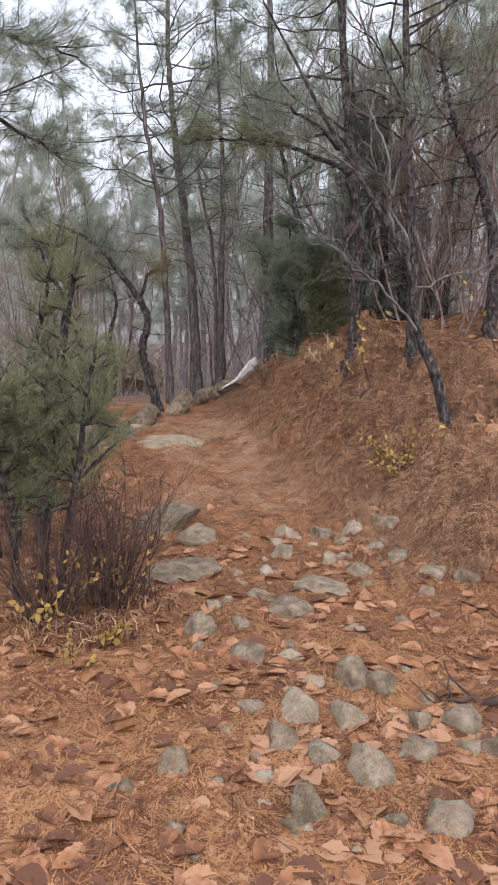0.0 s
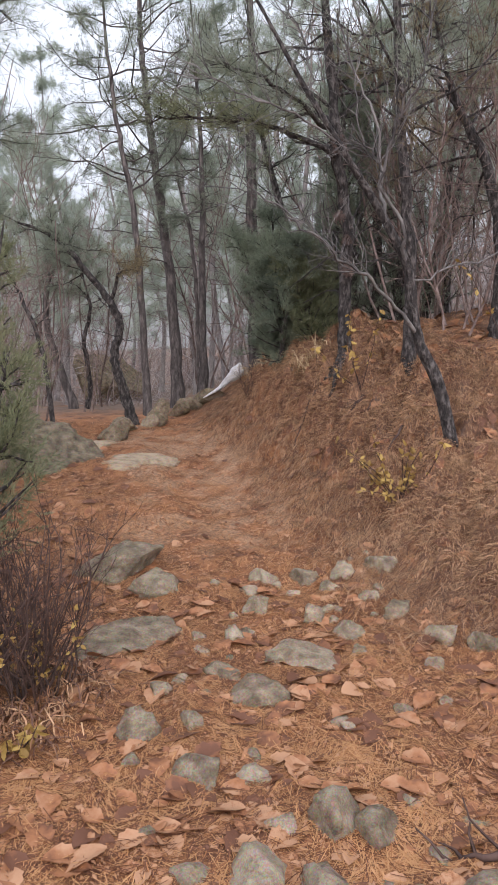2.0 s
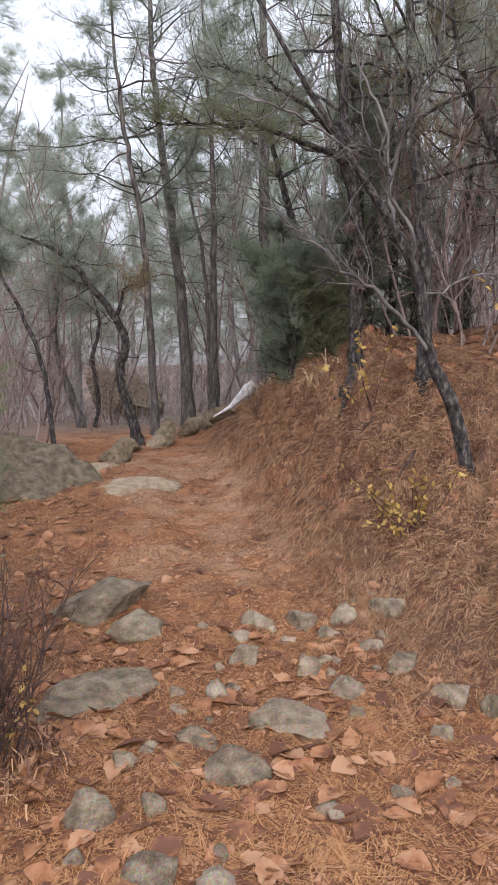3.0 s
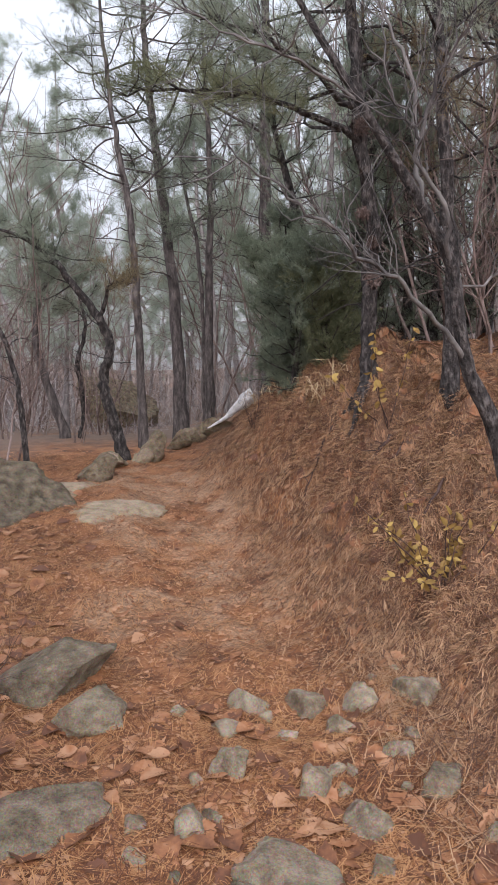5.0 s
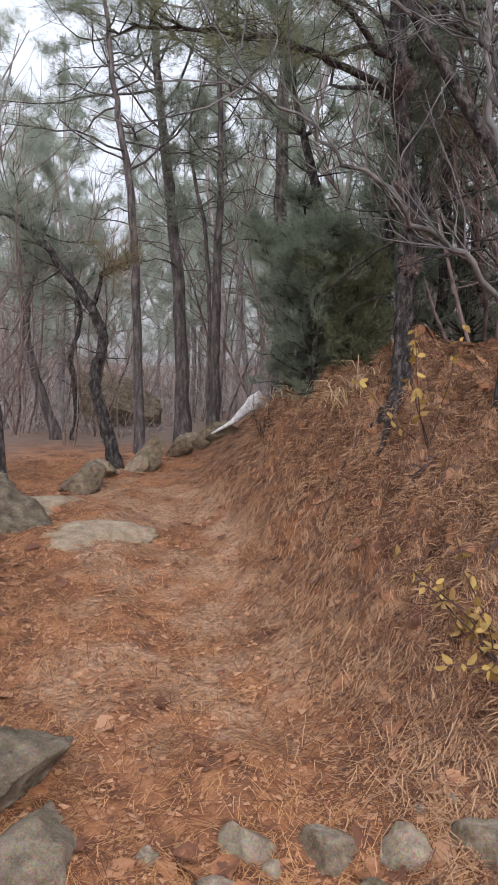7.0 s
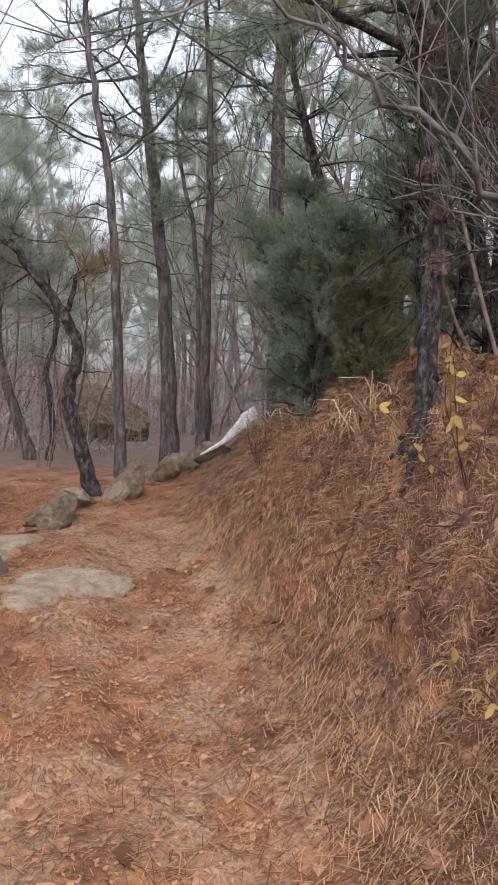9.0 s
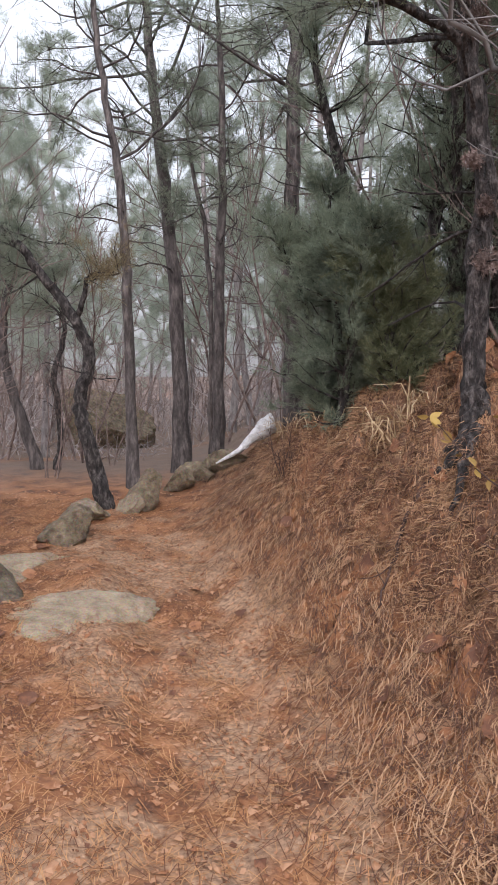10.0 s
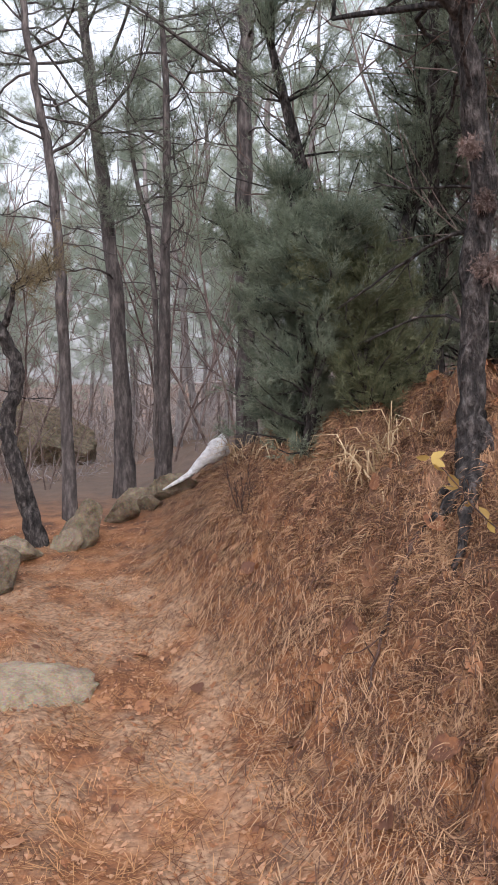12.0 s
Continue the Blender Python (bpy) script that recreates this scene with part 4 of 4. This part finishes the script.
for k, (x, y) in enumerate(((-0.55, 3.75), (-0.72, 3.7), (-0.62, 3.55), (-0.86, 3.6), (-1.0, 3.5), (-0.5, 3.95), (-0.75, 3.45), (-1.1, 3.75))):
    grass_tuft(x, y, 90, 0.2, 140 + k, "matted tuft of brown dead grass under the shrubs", 0.9, STRAW)


def plastic_sheet():
    """A crumpled white plastic sack, thick at the top and trailing to a point."""
    g = Geo()
    line = curve([(0.09, 11.05, 2.05), (0.07, 11.05, 1.97), (0.03, 11.02, 1.90), (-0.07, 11.0, 1.83), (-0.18, 10.97, 1.72), (-0.39, 10.93, 1.60)], 6)
    line[:, 2] = np.maximum(line[:, 2], ground_z(line[:, 0], line[:, 1]) + 0.03)
    base = line[-1].copy()
    tube(g, line - base, (0.006, 0.045, 0.075, 0.09, 0.08, 0.05, 0.04, 0.028, 0.016, 0.006), 16, 0.09, np.random.RandomState(5))
    ob = part("plastic_sack", g, SHEET, None)
    ob.location = base
    tagged(ob, "crumpled white plastic sack trailing over the edge rocks", "sack")


plastic_sheet()


def dead_branch(points, r, seed, label):
    rng = np.random.RandomState(seed)
    g = Geo()
    base = on_ground(*points[0])
    line = curve([on_ground(x, y, -0.02) for x, y in points], 5) - base
    line += rng.normal(0, 0.006, line.shape)
    line[-3:, 2] -= (0.005, 0.012, 0.03)
    tube(g, line, (r, r * 0.7, r * 0.15), 7, 0.1, rng)
    if "root" not in label:
        bare_twigs(g, rng, line, 5, 0.16, r * 0.35, 1)
    ob = part("dead_branch", g, DARK_BARK if "root" in label else RED_TWIG, None)
    ob.location = base
    tagged(ob, label, "branch")


dead_branch([(0.80, 7.6), (0.70, 7.52), (0.62, 7.42), (0.54, 7.3)], 0.011, 1, "dark dead branch lying down the bank")
dead_branch([(1.3, 6.9), (1.05, 6.75), (0.85, 6.8)], 0.012, 2, "dark dead branch lying on the bank")
dead_branch([(1.05, 7.66), (0.97, 7.62), (0.90, 7.6), (0.82, 7.6)], 0.05, 3, "thick black root running down from a pine")
dead_branch([(1.02, 7.6), (0.92, 7.66), (0.82, 7.7)], 0.025, 4, "thick black root running down from a pine")
dead_branch([(1.02, 7.6), (0.95, 7.48), (0.87, 7.35)], 0.04, 7, "thick black root running down from a pine")
dead_branch([(1.12, 7.0), (0.98, 6.85), (0.86, 6.86)], 0.014, 8, "dark forked dead branch on the bank")
dead_branch([(0.98, 2.86), (0.86, 2.88), (0.72, 2.92)], 0.02, 5, "short dead stick lying on the stones")
dead_branch([(1.25, 6.2), (1.1, 6.0), (0.95, 6.05)], 0.008, 6, "thin dead branch on the bank")


def dry_bank():
    """Clumps of straw and dead grass that hang over the bank."""
    rng = np.random.RandomState(12)
    c = 2200
    cy = rng.uniform(4.3, 11.3, c)
    cx = foot(cy) + 0.1 + np.abs(rng.normal(0.1, 0.65, c))
    ok = cx < 2.9
    cx, cy = np.repeat(cx[ok], 44), np.repeat(cy[ok], 44)
    n = len(cx)
    a, r = rng.uniform(0, 6.283, n), np.abs(rng.normal(0, 0.05, n))
    x, y = cx + np.cos(a) * r, cy + np.sin(a) * r
    at = np.column_stack([x, y, ground_z(x, y) - 0.006 + 0.03 * np.maximum(1 - r / 0.08, 0)])
    way = np.column_stack([np.cos(a) - 0.3, np.sin(a) - 0.15, rng.uniform(-0.1, 0.3, n)]) + rng.normal(0, 0.35, (n, 3))
    g = Geo()
    blades(g, rng, at, way, rng.uniform(0.03, 0.10, n), rng.uniform(0.0008, 0.0018, n), 0.45)
    tagged(part("dry_grass", g, STRAW, None), "matted dry grass and needles covering the bank", "grass", kind="stuff")


dry_bank()


def strewn_needles(rng, x, y, short, long, thick, high, mat, name, label):
    """Thin straight needles lying every way on the ground."""
    n = len(x)
    a, L, w = rng.uniform(0, 6.283, n), rng.uniform(short, long, n), rng.uniform(0.5, 1, n) * thick
    tilt = (ground_z(x + np.cos(a) * 0.04, y + np.sin(a) * 0.04) - ground_z(x - np.cos(a) * 0.04, y - np.sin(a) * 0.04)) / 0.08
    L = L / (1 + tilt * tilt * (1 + np.abs(tilt)))
    dx, dy = np.cos(a) * L, np.sin(a) * L
    sx, sy = -np.sin(a) * w, np.cos(a) * w
    ends = []
    for px, py in ((x - dx, y - dy), (x + dx, y + dy)):
        z = ground_z(px, py) + rng.uniform(0.001, high, n)
        ends += [np.column_stack([px - sx, py - sy, z]), np.column_stack([px + sx, py + sy, z])]
    g = Geo()
    g.add(np.stack(ends, 1).reshape(-1, 3), np.arange(n)[:, None] * 4 + [0, 1, 3, 2])
    tagged(part(name, g, mat, None), label, "pine needles", kind="stuff")


def needle_litter():
    rng = np.random.RandomState(13)
    n = 290000
    y = 1.5 + 8.8 * rng.uniform(0, 1, n) ** 1.5
    x = rng.uniform(-1.9, 2.0, n) * (0.45 + y * 0.1)
    u = x - foot(y)
    thin = smooth(-1.8, -1.2, u) * smooth(-0.1, -0.4, u) * smooth(4.8, 5.6, y)
    keep = rng.uniform(0, 1, n) > 0.45 * thin + 0.38 * (ripple(x, y, 0.3, 14) < -0.1)
    strewn_needles(rng, x[keep], y[keep], 0.02, 0.055, 0.0015, 0.014, LITTER, "pine_needles", "orange fallen pine needles strewn over the ground")
    n = 290000
    y = rng.uniform(4.2, 11, n)
    u = rng.uniform(-0.9, 1.3, n)
    x = foot(y) + u
    keep = rng.uniform(0, 1, n) < smooth(-0.55, 0.3, u) * (1 - 0.5 * (ripple(x, y, 0.22, 15) < -0.2))
    strewn_needles(rng, x[keep], y[keep], 0.02, 0.065, 0.0018, 0.03, STRAW, "bank_needles", "brown matted needles and straw on the bank")


needle_litter()


def leaf_crumbs():
    """Small broken bits of leaf, bark and grit on the bared trail."""
    rng = np.random.RandomState(19)
    n = 46000
    y = 1.6 + 9 * rng.uniform(0, 1, n) ** 1.2
    x = rng.uniform(-1.7, 1.4, n) * (0.45 + y * 0.1)
    s = rng.uniform(0.002, 0.011, n) * np.where(rng.uniform(0, 1, n) < 0.1, 1.8, 1)
    z = ground_z(x, y) + 0.004
    a = rng.uniform(0, 6.283, n)
    ends = []
    for k in range(4):
        b = a + k * 1.571 + rng.normal(0, 0.3, n)
        r = s * rng.uniform(0.6, 1.5, n)
        px, py = x + np.cos(b) * r, y + np.sin(b) * r
        ends.append(np.column_stack([px, py, ground_z(px, py) + 0.003 + rng.uniform(0, 0.008, n)]))
    ends.append(np.column_stack([x, y, z + s * 0.5]))
    g = Geo()
    k = np.arange(n)[:, None] * 5
    g.add(np.stack(ends, 1).reshape(-1, 3), np.concatenate([k + [0, 1, 4], k + [1, 2, 4], k + [2, 3, 4], k + [3, 0, 4]]))
    tagged(part("leaf_crumbs", g, LEAF, None, flat=True), "broken bits of brown leaf and bark strewn on the trail", "leaf litter", kind="stuff")


leaf_crumbs()


def leaf_shape(seed):
    """A lobed, curled oak leaf of unit length lying flat."""
    rng = np.random.RandomState(seed)
    t = np.linspace(0, 1, 11)
    half = (0.04 + 0.27 * np.sin(np.pi * t ** 1.15)) * np.array([0.1, 0.8, 1.05, 0.88, 1.12, 0.94, 1.12, 0.94, 1.06, 0.85, 0.15])
    curl, bend, twist = rng.uniform(-0.5, 0.7), rng.uniform(-0.5, 0.6), rng.uniform(-0.6, 0.6)
    v = []
    for i, (a, h) in enumerate(zip(t, half)):
        mid = (a - 0.5, rng.normal(0, 0.01), bend * (a - 0.5) ** 2)
        for s in (-1, 0, 1):
            v.append((mid[0] + 0.04 * abs(s) * (i % 2), mid[1] + s * h, mid[2] + abs(s) * curl * h * 0.6 + s * twist * (a - 0.5) * h + 0.02))
    f = [[i * 3 + j, i * 3 + j + 1, i * 3 + j + 4, i * 3 + j + 3] for i in range(10) for j in (0, 1)]
    return np.array(v), f


LEAVES = [leaf_shape(200 + k) for k in range(8)]


def leaf_spots(rng, n):
    """Where the oak leaves gather: among the stones, under the shrubs and at the bank's foot."""
    y = 1.6 + 7.5 * rng.uniform(0, 1, n * 6) ** 1.35
    x = rng.uniform(-1.3, 1.9, n * 6) * (0.35 + 0.16 * y)
    u = x - foot(y)
    worn = smooth(-1.9, -1.4, u) * smooth(-0.1, -0.3, u) * smooth(4.8, 5.4, y)
    pile = 0.35 + 0.65 * smooth(-0.3, 0.6, ripple(x, y, 0.5, 41))
    keep = rng.uniform(0, 1, n * 6) < pile * (1 - 0.93 * worn) * np.where((u > 0) & (y > 5), 0.5, 1)
    return x[keep][:n], y[keep][:n]


def strewn_leaves():
    rng = np.random.RandomState(15)
    x, y = leaf_spots(rng, 2700)
    near = np.argsort(np.hypot(x - 0.3, y - 2.6))
    sy = rng.uniform(4.6, 13, 1500)
    sx = foot(sy) + 0.6 + rng.uniform(0, 1, 1500) ** 1.3 * 4.2
    ox, oy = rng.uniform(-4, 4, 1400), rng.uniform(-3, 2.2, 1400)
    x, y = np.concatenate([x[near], sx, ox]), np.concatenate([y[near], sy, oy])
    z = ground_z(x, y)
    gx, gy = (ground_z(x + 0.04, y) - ground_z(x - 0.04, y)) / 0.08, (ground_z(x, y + 0.04) - ground_z(x, y - 0.04)) / 0.08
    meshes = []
    for v, f in LEAVES:
        g = Geo()
        g.add(v, f)
        meshes.append(g.mesh("oak_leaf", LEAF))
    rest = Geo()
    for k in range(len(x)):
        s = rng.uniform(0.045, 0.135)
        nrm = Vector((-gx[k] + rng.normal(0, 0.14), -gy[k] + rng.normal(0, 0.14), 1)).normalized()
        m = Matrix.Translation((x[k], y[k], z[k] + 0.007)) @ nrm.to_track_quat("Z", "Y").to_matrix().to_4x4() @ pose(0, 0, 0, 0, 0, rng.uniform(0, 360)) @ Matrix.Scale(s, 4)
        if k < 300:
            ob = new("oak_leaf", meshes[k % 8])
            ob.parent = GROUND
            ob.matrix_world = m
        else:
            v, f = LEAVES[k % 8]
            mm = np.array(m)
            rest.add(v @ mm[:3, :3].T + mm[:3, 3], f)
    ob = part("fallen_leaves", rest, LEAF, None)
    tagged(ob, "curled brown oak leaves scattered over the forest floor", "leaves", kind="stuff")


strewn_leaves()
